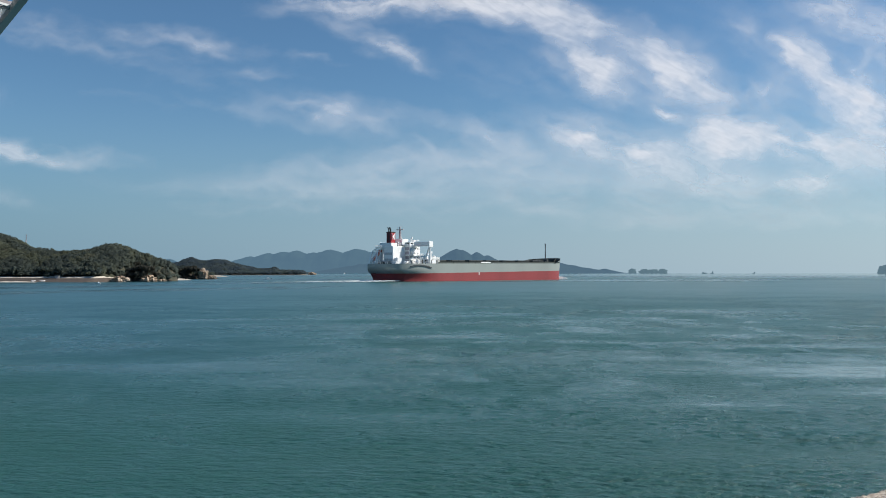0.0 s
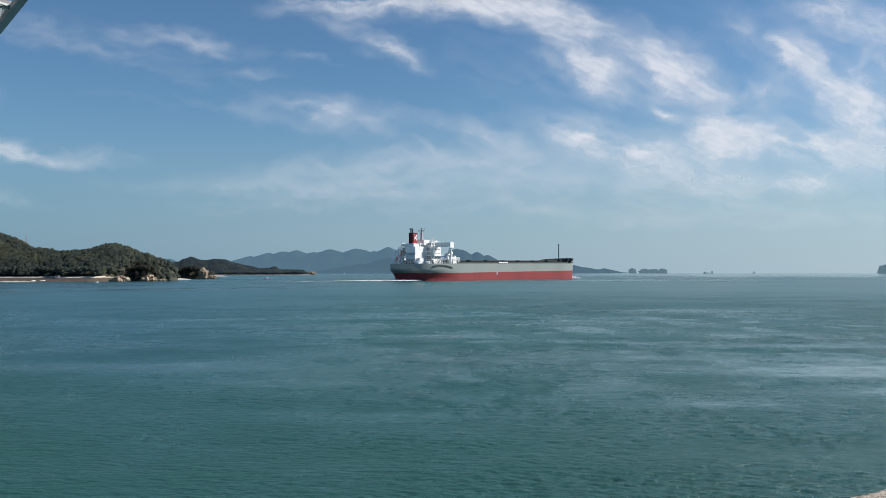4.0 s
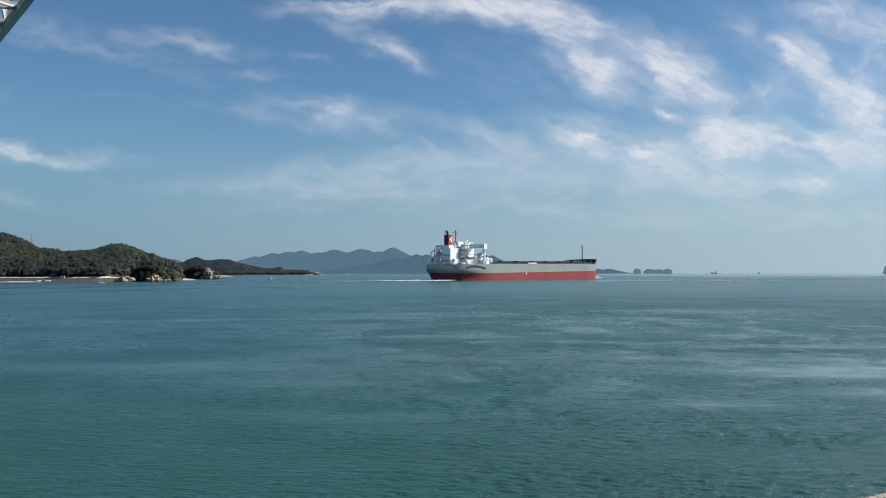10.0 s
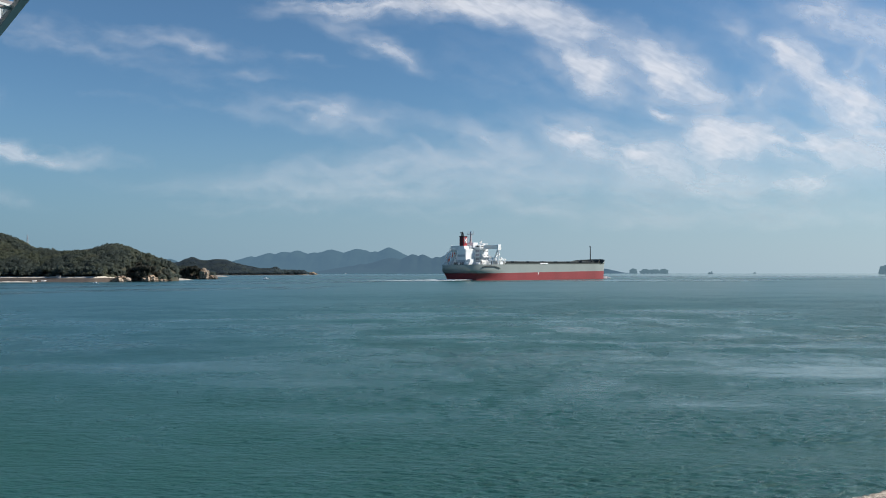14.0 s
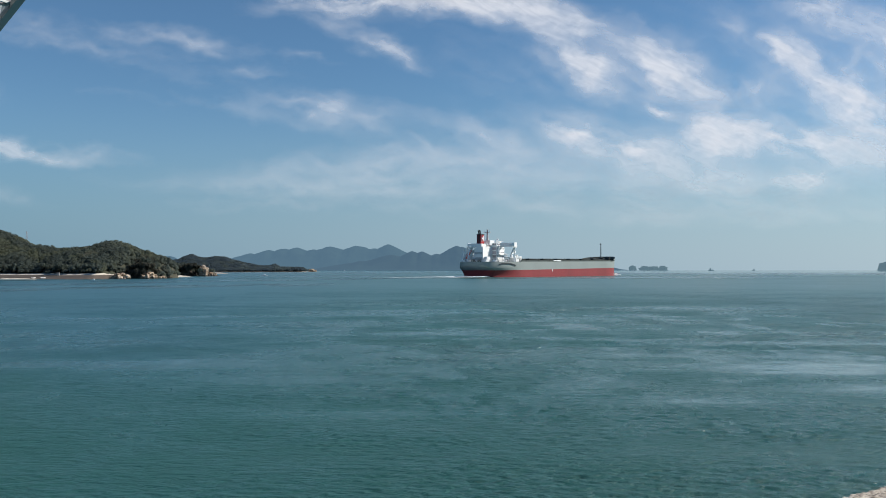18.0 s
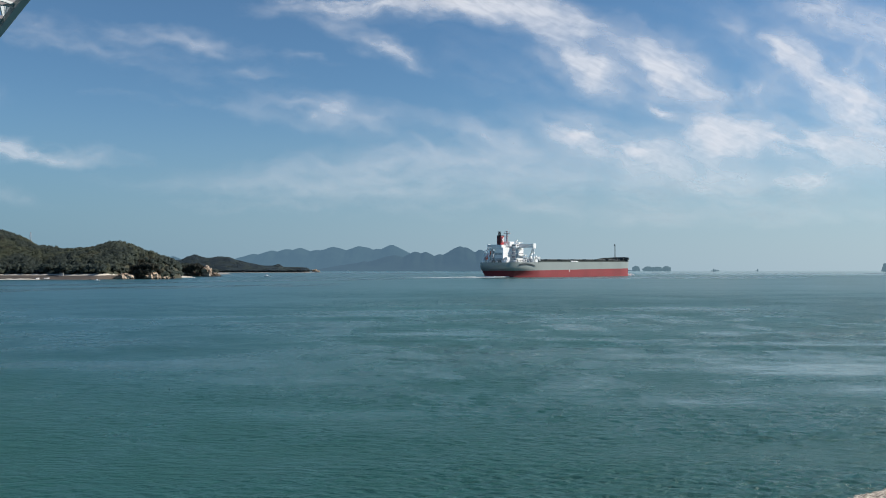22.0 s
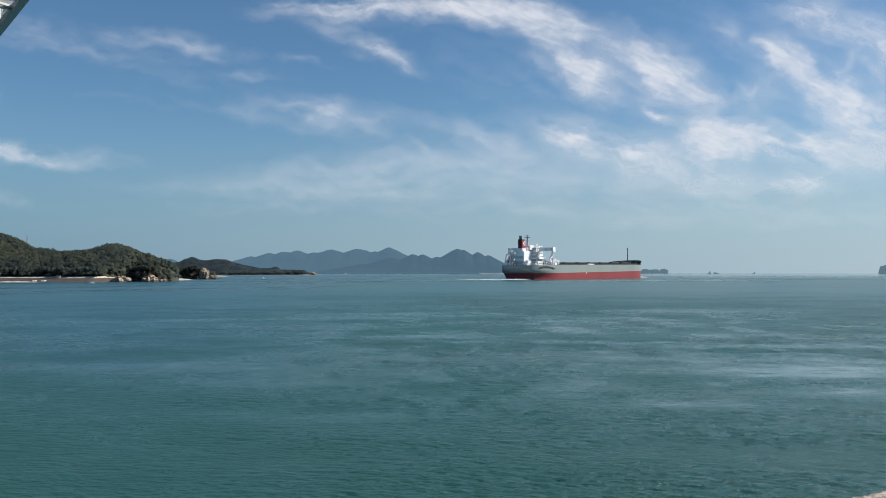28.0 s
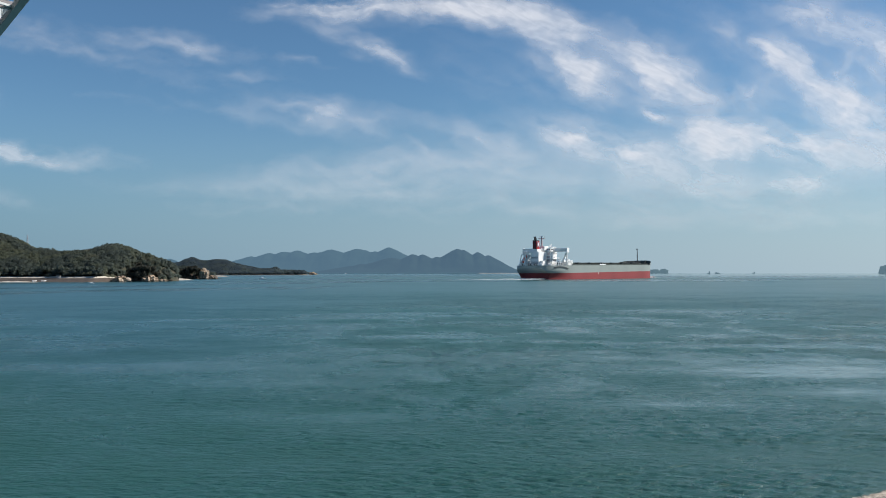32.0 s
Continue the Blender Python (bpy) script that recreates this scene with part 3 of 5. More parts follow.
land("sand_bar", -280, -232, 500, 516, 0.8, lambda x, y: 0.62 - ((y - 507.5 - 0.04 * (x + 256)) / 2.2) ** 2 - ((x + 256) / 15) ** 4 + 0.35 * fractal(x, y, 0.25), SAND, "low pale sand bar uncovered by the tide", "beach")

# The second wooded ridge and its low tail.
FAR_CREST = [(-700, 20), (-575, 25), (-553, 27.5), (-540, 34), (-526, 38), (-513, 32.6), (-500, 31), (-474, 33.6), (-457, 32.8), (-440, 26.5), (-411, 19.8), (-383, 14.8),
             (-360, 14.6), (-352, 18.4), (-342, 11.8), (-307, 11.4), (-293, 10), (-285, 5.5)]


def far_hill(x, y):
    top = along(x * 1780 / y, FAR_CREST) - 6.0
    k = smooth(y, 1640 + 0.35 * max(0, x + 560), 1770) ** 0.8 if y < 1770 else 1 - smooth(y, 1800, 2000)
    return min(max(0.8, top) * k, (y - 1650 - max(0, x + 500) * 0.4) * 0.3, (-287 - x) * 0.5 + 1.0)


far_ground = lambda x, y: far_hill(x, y) + 0.5 * fractal(x, y, 0.03)
land("ground_far_hill", -760, -270, 1620, 2040, 7.0, far_ground, SHORE_ROCK, "dark wooded ridge running down to a cape", "hill")
woods("far_woods", scatter(far_ground, -640, -284, 1640, 1820, 3.9, 0.9, rng, (2.8, 3.9), (5.6, 6.5)), LEAF_FAR,
      "distant woods on a low ridge, leaves tinted blue for haze", 40, 0.95, 4, 2.6)

# The wooded saddle that joins the near hill to the knoll behind it.
saddle = hills([(-243, 775, 8, 20, 28), (-262, 800, 7, 22, 40), (-228, 772, 3.0, 12, 22)], lambda x, y: (y - 748) * 0.25)
saddle_ground = lambda x, y: saddle(x, y) - 0.6 + 0.4 * fractal(x, y, 0.08)
land("ground_saddle", -320, -205, 740, 880, 3.0, saddle_ground, SOIL, "low dark ground between hill and knoll", "hill")
woods("saddle_woods", scatter(saddle_ground, -300, -212, 750, 830, 4.6, 0.8, rng, (2.4, 4.0), (4.0, 6.5)), LEAF,
      "low green woods on the saddle behind the rocks", 150, 0.6, 11)


# Blue ridges behind the strait.
def ridge(name, x0, x1, y, deep, peaks, slope, rough, material, label):
    nx, ny = 260, 22
    verts, faces = [], []
    for j in range(ny):
        v = j / (ny - 1)
        for i in range(nx):
            x = x0 + (x1 - x0) * i / (nx - 1)
            top = 0.0
            for px, h, wide in peaks:
                d = abs(x - px) / wide
                top = max(top, h * (1 - (math.sqrt(d * d + 0.006) - 0.077) * slope))
            spur = fractal(x, v * 400, 0.008, 4, 3.1) * 0.5 + fractal(x, v * 200, 0.03, 3, 1.7) * 0.2
            rise = smooth(v, 0, 1) ** 0.8
            z = top * rise * (1 + 0.35 * spur * (1 - v) * 1.6) + rough * (fractal(x, 0, 0.011, 5, 7.7) + 0.5 * abs(fractal(x, 0, 0.03, 3, 2.2))) * rise - (4 if j == 0 else 0)
            verts.append((x, y + deep * (v - 1), z))
    for j in range(ny - 1):
        for i in range(nx - 1):
            faces.append((j * nx + i, j * nx + i + 1, (j + 1) * nx + i + 1, (j + 1) * nx + i))
    back = len(verts)
    verts += [(x0 + (x1 - x0) * i / (nx - 1), y + deep * 0.4, -4) for i in range(nx)]
    faces += [((ny - 1) * nx + i, (ny - 1) * nx + i + 1, back + i + 1, back + i) for i in range(nx - 1)]
    return tagged(link_mesh(name, verts, faces, material, None, label, True), "", "mountain", "", "structure")


def peaks_at(d, rows):
    return [(x * d / 1000, EYE[2] + h * d / 1000, w * d / 1000) for x, h, w in rows]


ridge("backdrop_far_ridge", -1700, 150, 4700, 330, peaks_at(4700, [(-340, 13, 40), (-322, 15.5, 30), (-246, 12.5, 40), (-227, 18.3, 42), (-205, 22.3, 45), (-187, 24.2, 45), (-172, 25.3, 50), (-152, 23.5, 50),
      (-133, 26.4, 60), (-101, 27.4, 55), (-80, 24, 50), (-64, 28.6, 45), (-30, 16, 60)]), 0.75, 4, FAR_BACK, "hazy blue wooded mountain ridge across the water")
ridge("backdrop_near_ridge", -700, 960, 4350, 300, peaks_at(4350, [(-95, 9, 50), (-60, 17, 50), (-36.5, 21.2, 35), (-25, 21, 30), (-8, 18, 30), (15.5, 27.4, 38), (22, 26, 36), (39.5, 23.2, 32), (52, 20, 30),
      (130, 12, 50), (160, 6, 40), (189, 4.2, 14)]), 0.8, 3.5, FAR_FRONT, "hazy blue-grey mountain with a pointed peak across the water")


def islet(name, x, y, rx, ry, h, label, seed):
    bm = bmesh.new()
    bmesh.ops.create_icosphere(bm, subdivisions=4, radius=1.0)
    for v in bm.verts:
        k = 1 + 0.28 * noise.fractal(v.co * 2.3 + Vector((seed, 0, 0)), 0.9, 2.1, 5)
        v.co = Vector((v.co.x * rx * k, v.co.y * ry * k, max(-0.2, (abs(v.co.z) ** 0.75) * math.copysign(1, v.co.z)) * h * k))
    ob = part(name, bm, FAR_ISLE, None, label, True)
    ob.location = (x, y, 0)
    return tagged(ob, "", "island", "islands on the horizon", "structure")


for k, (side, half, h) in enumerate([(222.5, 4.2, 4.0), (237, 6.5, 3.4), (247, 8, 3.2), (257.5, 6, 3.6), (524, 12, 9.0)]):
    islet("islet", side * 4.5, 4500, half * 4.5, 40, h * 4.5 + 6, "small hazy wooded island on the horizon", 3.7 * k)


# ---- rocks, beach things and shore trees ----
def knoll(x, y, rx, ry, h, seed, label="weathered tan rock outcrop at the water's edge", stone=ROCK):
    """A blocky rock with a dark wet foot."""
    rock = thing("rock_outcrop", pose(x, y, 0), label, "rock", "rocks along the shore")
    for name, mat, k, top, low in (("rock_face", stone, 1.0, h, -0.3), ("wet_foot", WET_ROCK, 1.06, 1.3, -1.5)):
        bm = bmesh.new()
        bmesh.ops.create_icosphere(bm, subdivisions=4, radius=1.0)
        for v in bm.verts:
            p = v.co.copy()
            facet = noise.cell(Vector((p.x * 2.6 + seed, p.y * 2.6, p.z * 3.4))) - 0.5
            j = 0.3 * noise.fractal(p * 1.6 + Vector((seed, 0, 0)), 0.8, 2.1, 6) + 0.22 * facet
            crack = max(0.0, 0.16 - abs(noise.noise(Vector((p.x * 5 + seed, p.y * 5, p.z * 2.2))))) * 1.8
            r = 1 + j - crack * 0.5
            flat = math.copysign(abs(p.z) ** 0.45, p.z)
            v.co = Vector((p.x * rx * k * r, p.y * ry * k * r, max(low, flat * top * (1 + 0.35 * j - 0.3 * crack))))
        part(name, bm, mat, rock, "dark tide-wet base" if name == "wet_foot" else "")
    return rock


knoll(-203.5, 538, 5.4, 5, 3.6, 1.0)
knoll(-222, 541, 6.5, 4, 1.0, 13.0, "low dark rock shelf", WET_ROCK)
knoll(-194, 548, 8.0, 7, 2.6, 2.0, "dark rock knoll grown over with pines", WET_ROCK)
knoll(-189, 545, 4.6, 6, 4.4, 3.5, "pale cracked tan rock at the knoll's foot")
knoll(-224, 750, 7.5, 8, 4.5, 5.5, "dark rock knoll with pines on its shoulder", WET_ROCK)
knoll(-210.5, 746, 4.4, 6, 9.4, 7.1, "pale tan cliff of cracked rock")
knoll(-203.5, 752, 3.8, 5, 3.4, 8.8)
knoll(-183.5, 556, 2.6, 3, 1.7, 15.1)
knoll(-180, 560, 1.6, 2, 1.0, 16.4)
knoll(-345, 1768, 8, 5, 2.4, 17.2, "distant tan rock at the tip of a low cape")
knoll(-316, 1786, 6, 5, 3.6, 18.3, "distant tan rock at the tip of a low cape")
knoll(-303, 1796, 5, 5, 4.8, 19.7, "distant tan rock at the tip of a low cape")
knoll(-290, 1880, 8, 9, 7.0, 9.9, "distant tan rock at the tip of a low cape")
knoll(-328, 1800, 13, 8, 3.2, 11.9, "distant tan rock at the tip of a low cape")
land("spit", -330, -270, 1080, 1145, 2.5, lambda x, y: 1.9 - ((x + 296) / 10) ** 2 - ((y - 1112) / 22) ** 2, SAND, "low sand spit behind the rocks", "beach")
land("inlet_beach", -226, -192, 632, 676, 2.0, lambda x, y: 1.5 - ((x + 208) / 12) ** 2 - ((y - 654) / 16) ** 2, SAND, "narrow sandy inlet between two rocks", "beach")
land("cove", -262, -216, 718, 775, 2.0, lambda x, y: 1.3 - ((x + 237) / 9) ** 2 - ((y - 746) / 18) ** 2, SAND, "small sandy cove between two rocks", "beach")


def tree_kind(seed, rad, tall, leaf, label):
    """A trunk with limbs and a crown of many leaf clumps."""
    rng = np.random.default_rng(seed)
    tree = thing("tree", None, label, "tree", "trees along the shore")
    bm = bmesh.new()
    tube(bm, (0, 0, -0.8), (0.1, 0, tall * 0.55), 0.28, 0.16, 8)
    for k in range(5):
        a = k * 1.26 + rng.uniform(0, 1)
        tube(bm, (0.05, 0, tall * (0.22 + 0.06 * k)), (math.cos(a) * rad * 0.6, math.sin(a) * rad * 0.6, tall * (0.5 + 0.07 * k)), 0.12, 0.05, 6)
    part("trunk", bm, BARK, tree)
    n, lobe_count = 520, 12
    lobes = rng.normal(size=(lobe_count, 3)) * np.array([rad, rad, tall * 0.24]) * 0.42 + np.array([0, 0, tall * 0.56])
    which = rng.integers(0, lobe_count, n)
    d = rng.normal(size=(n, 3))
    d /= np.linalg.norm(d, axis=1, keepdims=True)
    c = lobes[which] + d * rad * 0.44 * rng.uniform(0.25, 1.1, (n, 1))
    u = np.cross(d, rng.normal(size=(n, 3)))
    u /= np.linalg.norm(u, axis=1, keepdims=True)
    w = np.cross(d, u)
    s = rng.uniform(0.35, 0.7, (n, 1)) * rad / 3.4
    q = np.stack([c - u * s - w * s * .6, c + u * s * .7 - w * s, c + u * s + w * s * .7 - d * s * .3, c - u * s * .6 + w * s + d * s * .3], 1)
    link_mesh("crown", q.reshape(-1, 3).tolist(), np.arange(4 * n).reshape(-1, 4).tolist(), leaf, tree)
    return tree


GREEN, PINE = "broad green tree on the shore", "dark pine rooted on a shore rock"
kinds = [tree_kind(20, 3.2, 7.5, LEAF, GREEN), tree_kind(21, 2.6, 6.0, LEAF, GREEN), tree_kind(22, 3.8, 8.0, LEAF, GREEN), tree_kind(23, 2.2, 4.6, LEAF, GREEN)]
pines = [tree_kind(30, 3.0, 7.0, LEAF_DARK, PINE), tree_kind(31, 2.8, 6.0, LEAF_DARK, PINE), tree_kind(32, 3.6, 7.4, LEAF_DARK, PINE), tree_kind(33, 2.4, 4.2, LEAF_DARK, PINE)]
rng = np.random.default_rng(9)
for x, y, z, big in ((-205, 563, 2.5, 1), (-201, 561, 3.4, 0), (-197.5, 560, 3.6, 2), (-194, 562, 3.4, 1), (-199, 566, 3.0, 2), (-191, 566, 2.6, 3),
                     (-203, 569, 2.4, 0), (-207, 566, 1.6, 3), (-204, 558, 1.8, 3), (-199.5, 556, 2.4, 3), (-195.5, 555.5, 2.4, 3), (-193, 558, 3.0, 0), (-226, 750, 4.2, 0), (-222, 747, 4.8, 2), (-218.5, 749, 5.4, 1), (-229, 755, 2.6, 3), (-214.5, 754, 4.8, 3), (-223, 756, 4.0, 1), (-227, 744, 2.8, 2), (-221, 743, 3.6, 0), (-217, 744, 4.4, 2), (-230, 747, 2.0, 1), (-224.5, 741, 2.4, 3)):
    copy_thing(pines[big], pose(x + (4 if y < 600 else 0), y - (15 if y < 600 else 3), z - 0.3, 0, 0, rng.uniform(0, 360)) @ Matrix.Scale(1.2, 4))
for k in range(34):
    x = -345 + k * 4.0 + rng.uniform(-1.4, 1.4)
    y = 515
    while near_ground(x, y) < 3.35 and y < 600:
        y += 0.5
    copy_thing(kinds[k % 4], pose(x, y + rng.uniform(0, 3), near_ground(x, y) - 0.2, 0, 0, rng.uniform(0, 360)))
for k, tree in enumerate(kinds):
    x = -212 + 5 * k
    tree.matrix_basis = pose(x, 574, near_ground(x, 574) - 0.3)
for k, tree in enumerate(pines):
    tree.matrix_basis = pose(-206 + 4 * k, 570, max(1.5, near_ground(-206 + 4 * k, 570)) - 0.3)


def build_hut():
    hut = thing("hut", pose(-240.5, 531, 2.35, 0, 0, 12), "small white hut between trees and beach", "hut")
    part("wall", made(box, (-1.0, -0.8, -0.3), (1.0, 0.8, 1.5), 0.05), CONCRETE, hut)
    bm = bmesh.new()
    for s in (1, -1):
        beam(bm, (-1.2, s * 0.5, 1.62), (1.2, s * 0.5, 1.62), 1.1, 0.1)
    part("roof", bm, CONCRETE, hut)
    part("door", made(box, (-0.3, -0.85, -0.1), (0.3, -0.78, 1.2), 0.02), STEEL, hut)


def dinghy(name, m, size, label, cabin=True, group=""):
    boat = thing(name, m, label, "boat", group)
    verts, faces, n = [], [], 14
    for i in range(n + 1):
        k = i / n
        b = 0.5 * (1 - max(0, (k - 0.45) / 0.55) ** 2.2) * (0.8 + 0.2 * smooth(k, 0, .3))
        top = 0.34 + 0.16 * k * k
        for w, z in ((b, top), (b * 0.8, -0.05), (-b * 0.8, -0.05), (-b, top), (-b * .9, top - .04), (b * .9, top - .04)):
            verts.append(((k - 0.5) * size, w * size * 0.36, z * size * 0.36))
    for i in range(n):
        for k in range(6):
            a, b = i * 6 + k, i * 6 + (k + 1) % 6
            faces.append((a, a + 6, b + 6, b))
    faces += [(0, 1, 2, 3, 4, 5), tuple(n * 6 + k for k in (5, 4, 3, 2, 1, 0))]
    link_mesh("hull", verts, faces, WHITE, boat)
    if cabin:
        part("cabin", made(box, (-0.12 * size, -0.1 * size, 0.1 * size), (0.14 * size, 0.1 * size, 0.3 * size), 0.03 * size), WHITE, boat)
        part("windscreen", made(box, (0.135 * size, -0.09 * size, 0.2 * size), (0.145 * size, 0.09 * size, 0.27 * size), 0.005 * size), GLASS, boat)
        part("motor", made(box, (-0.54 * size, -0.04 * size, 0.02 * size), (-0.48 * size, 0.04 * size, 0.2 * size), 0.01 * size), BLACK, boat)
    return boat


build_hut()
for x, y, a in ((-271, 522, 20), (-252, 524, 70), (-246, 523, 40), (-262, 520, 10)):
    dinghy("dinghy", pose(x, y, near_shore(x, y) + 0.15, 0, 0, a), 3.2, "small pale dinghy drawn up on the sand", False, "dinghies on the beach")

pylon = thing("radio_mast", pose(-294, 600, near_ground(-294, 600)), "thin grey lattice mast above the treetops", "mast")
for a, b in ((0.7, 0.7), (-0.7, 0.7), (-0.7, -0.7), (0.7, -0.7)):
    part("leg", made(tube, (a, b, -0.5), (a * 0.25, b * 0.25, 12.0), 0.07, 0.05, 6), STEEL, pylon)
bm = bmesh.new()
for k in range(7):
    s, q = 0.7 - 0.05 * k, 0.7 - 0.05 * (k + 1)
    for a, b, c, d in ((1, 1, -1, 1), (-1, 1, -1, -1), (-1, -1, 1, -1), (1, -1, 1, 1)):
        tube(bm, (a * s, b * s, k * 1.6), (c * q, d * q, k * 1.6 + 1.6), 0.03, None, 5)
part("lattice", bm, STEEL, pylon)

motor_boat = dinghy("motor_boat", pose(0, 0, 0), 3.0, "small white motor boat near the beach", True, "small boats")
skiff = dinghy("motor_boat", pose(0, 0, 0), 5.6, "white motor boat with cabin off the cape", True, "small boats")
dinghy("motor_boat", pose(-156, 517, 0, 0, 0, 200), 1.8, "tiny pale moored boat by the rocks", False, "small boats")
far_boat = dinghy("motor_boat", pose(-330, 2850, 0, 0, 0, 150), 9.0, "white boat far off under the mountains", True, "small boats")


def coaster(x, y, size, a, label):
    ship2 = thing("coaster", pose(x, y, 0, 0, 0, a), label, "ship", "ships on the horizon")
    verts, faces, n = [], [], 12
    for i in range(n + 1):
        k = i / n
        b = 0.08 * (1 - max(0, (k - 0.7) / 0.3) ** 2)
        top = 0.12 + 0.04 * k * k
        for w, z in ((b, top), (b * .9, -0.02), (-b * .9, -0.02), (-b, top)):
            verts.append(((k - 0.5) * size, w * size, z * size))
    for i in range(n):
        for k in range(4):
            p, q = i * 4 + k, i * 4 + (k + 1) % 4
            faces.append((p, p + 4, q + 4, q))
    faces += [(0, 1, 2, 3), (n * 4 + 3, n * 4 + 2, n * 4 + 1, n * 4)]
    # hull, house and mast wear the islets' glowing haze colour
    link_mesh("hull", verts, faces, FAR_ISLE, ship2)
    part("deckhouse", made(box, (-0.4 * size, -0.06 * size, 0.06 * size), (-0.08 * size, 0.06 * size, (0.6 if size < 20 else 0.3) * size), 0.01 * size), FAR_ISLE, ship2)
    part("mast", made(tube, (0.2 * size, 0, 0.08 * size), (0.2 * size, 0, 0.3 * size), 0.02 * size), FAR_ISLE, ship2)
    return ship2


land("far_breakwater", 150, 430, 4030, 4070, 8.0, lambda x, y: 2.9 - ((y - 4050) / 9) ** 2 * 2 - (6 if x < 166 or x > 420 else 0), CONCRETE, "pale strip of distant shore", "shore")
coaster_a = coaster(1121, 3550, 16, 200, "small dark coaster far off on the horizon")
coaster_b = coaster(1075, 3500, 22, 10, "low grey coaster far off on the horizon")
coaster_c = coaster(1292, 3540, 13, 190, "tiny dark vessel far off on the horizon")

# ---- the ship ----
# Along the ship from the transom to the bow, across it to starboard, up from the water.
def deck_level(u):
    return 11.6 + 0.0085 * u + 1.6 * smooth(u, 188, 232)


def red_level(u):
    return 5.15 + 0.0108 * u


def stem(z):
    return 222.0 + 0.2 * max(z, 0)


AFT = -4.6


def half_beam(u, z, u0, u1):
    """Half the ship's breadth: a rounded transom, a narrow run aft under it and a full bow."""
    full = 21.5
    k = min(1.0, max(0.0, (u - AFT) / 48))
    upper = 8.6 + 12.9 * (1 - (1 - k) ** 3.5) ** 0.6
    lower = 8.0 + (full - 8.0) * smooth(u, u0 - 8, 34) ** 0.45
    h = smooth(z, 0.5, 8.6)
    aft = min(upper, lower * (1 - h) + upper * h)
    f = max(0.0, (u - 176) / (u1 - 176))
    return aft * max(0.0, 1 - f ** 2.3) ** 0.8


def hull_strip(v_of, name, material, ship, label, rows):
    """A band of the shell, both sides, between two level lines that run along the ship."""
    ns = 70
    verts, faces = [], []
    for side in (1, -1):
        base = len(verts)
        for r in range(rows + 1):
            v = r / rows
            for i in range(ns + 1):
                s = i / ns
                s = s ** 1.5 * (1 - s) + s * (1 - (1 - s) ** 1.5)
                u = 0.0
                for _ in range(3):
                    z = v_of(u, v)
                    u0 = AFT + 8.0 * smooth(9.8 - z, 0, 5.2) ** 1.3
                    u1 = stem(z)
                    u = u0 + s * (u1 - u0)
                verts.append((u, -side * half_beam(u, z, u0, u1), z))
        for r in range(rows):
            for i in range(ns):
                a = base + r * (ns + 1) + i
                q = (a, a + 1, a + ns + 2, a + ns + 1)
                faces.append(q if side > 0 else q[::-1])
    half = (rows + 1) * (ns + 1)
    for r in range(rows):
        a, b = r * (ns + 1), half + r * (ns + 1)
        faces.append((a, a + ns + 1, b + ns + 1, b))
    return link_mesh(name, verts, faces, material, ship, label, True)


def ship_deck(ship):
    ns, verts, faces = 60, [], []
    for i in range(ns + 1):
        u = AFT + 0.1 + (stem(deck_level(228)) - 0.3 - AFT) * i / ns
        z = deck_level(u) - 0.35
        b = half_beam(u, z, 0, stem(z + .2)) - 0.05
        verts += [(u, b, z), (u, -b, z)]
    for i in range(ns):
        faces.append((2 * i, 2 * i + 1, 2 * i + 3, 2 * i + 2))
    link_mesh("main_deck", verts, faces, DECK_DARK, ship, "dark green steel deck")


def rail(ship, u0, u1, w, z, posts, material=WHITE, high=1.3):
    bm = bmesh.new()
    for k in range(posts + 1):
        u = u0 + (u1 - u0) * k / posts
        tube(bm, (u, -w, z), (u, -w, z + high), 0.1, None, 5)
    for h in (0.5, 1.0):
        tube(bm, (u0, -w, z + high * h), (u1, -w, z + high * h), 0.09, None, 5)
    part("railing", bm, material, ship, "white pipe railing")


def window_row(parent, u, w0, w1, z, count, aft=True, wide=0.9, high=0.9):
    for k in range(count):
        c = w0 + (w1 - w0) * (k + 0.5) / count
        bm = bmesh.new()
        if aft:
            box(bm, (u - 0.06, -c - wide / 2, z - high / 2), (u + 0.1, -c + wide / 2, z + high / 2), 0.04)
        else:
            box(bm, (c - wide / 2, -u - 0.06, z - high / 2), (c + wide / 2, -u + 0.1, z + high / 2), 0.04)
        part("window", bm, GLASS, parent, "dark window")


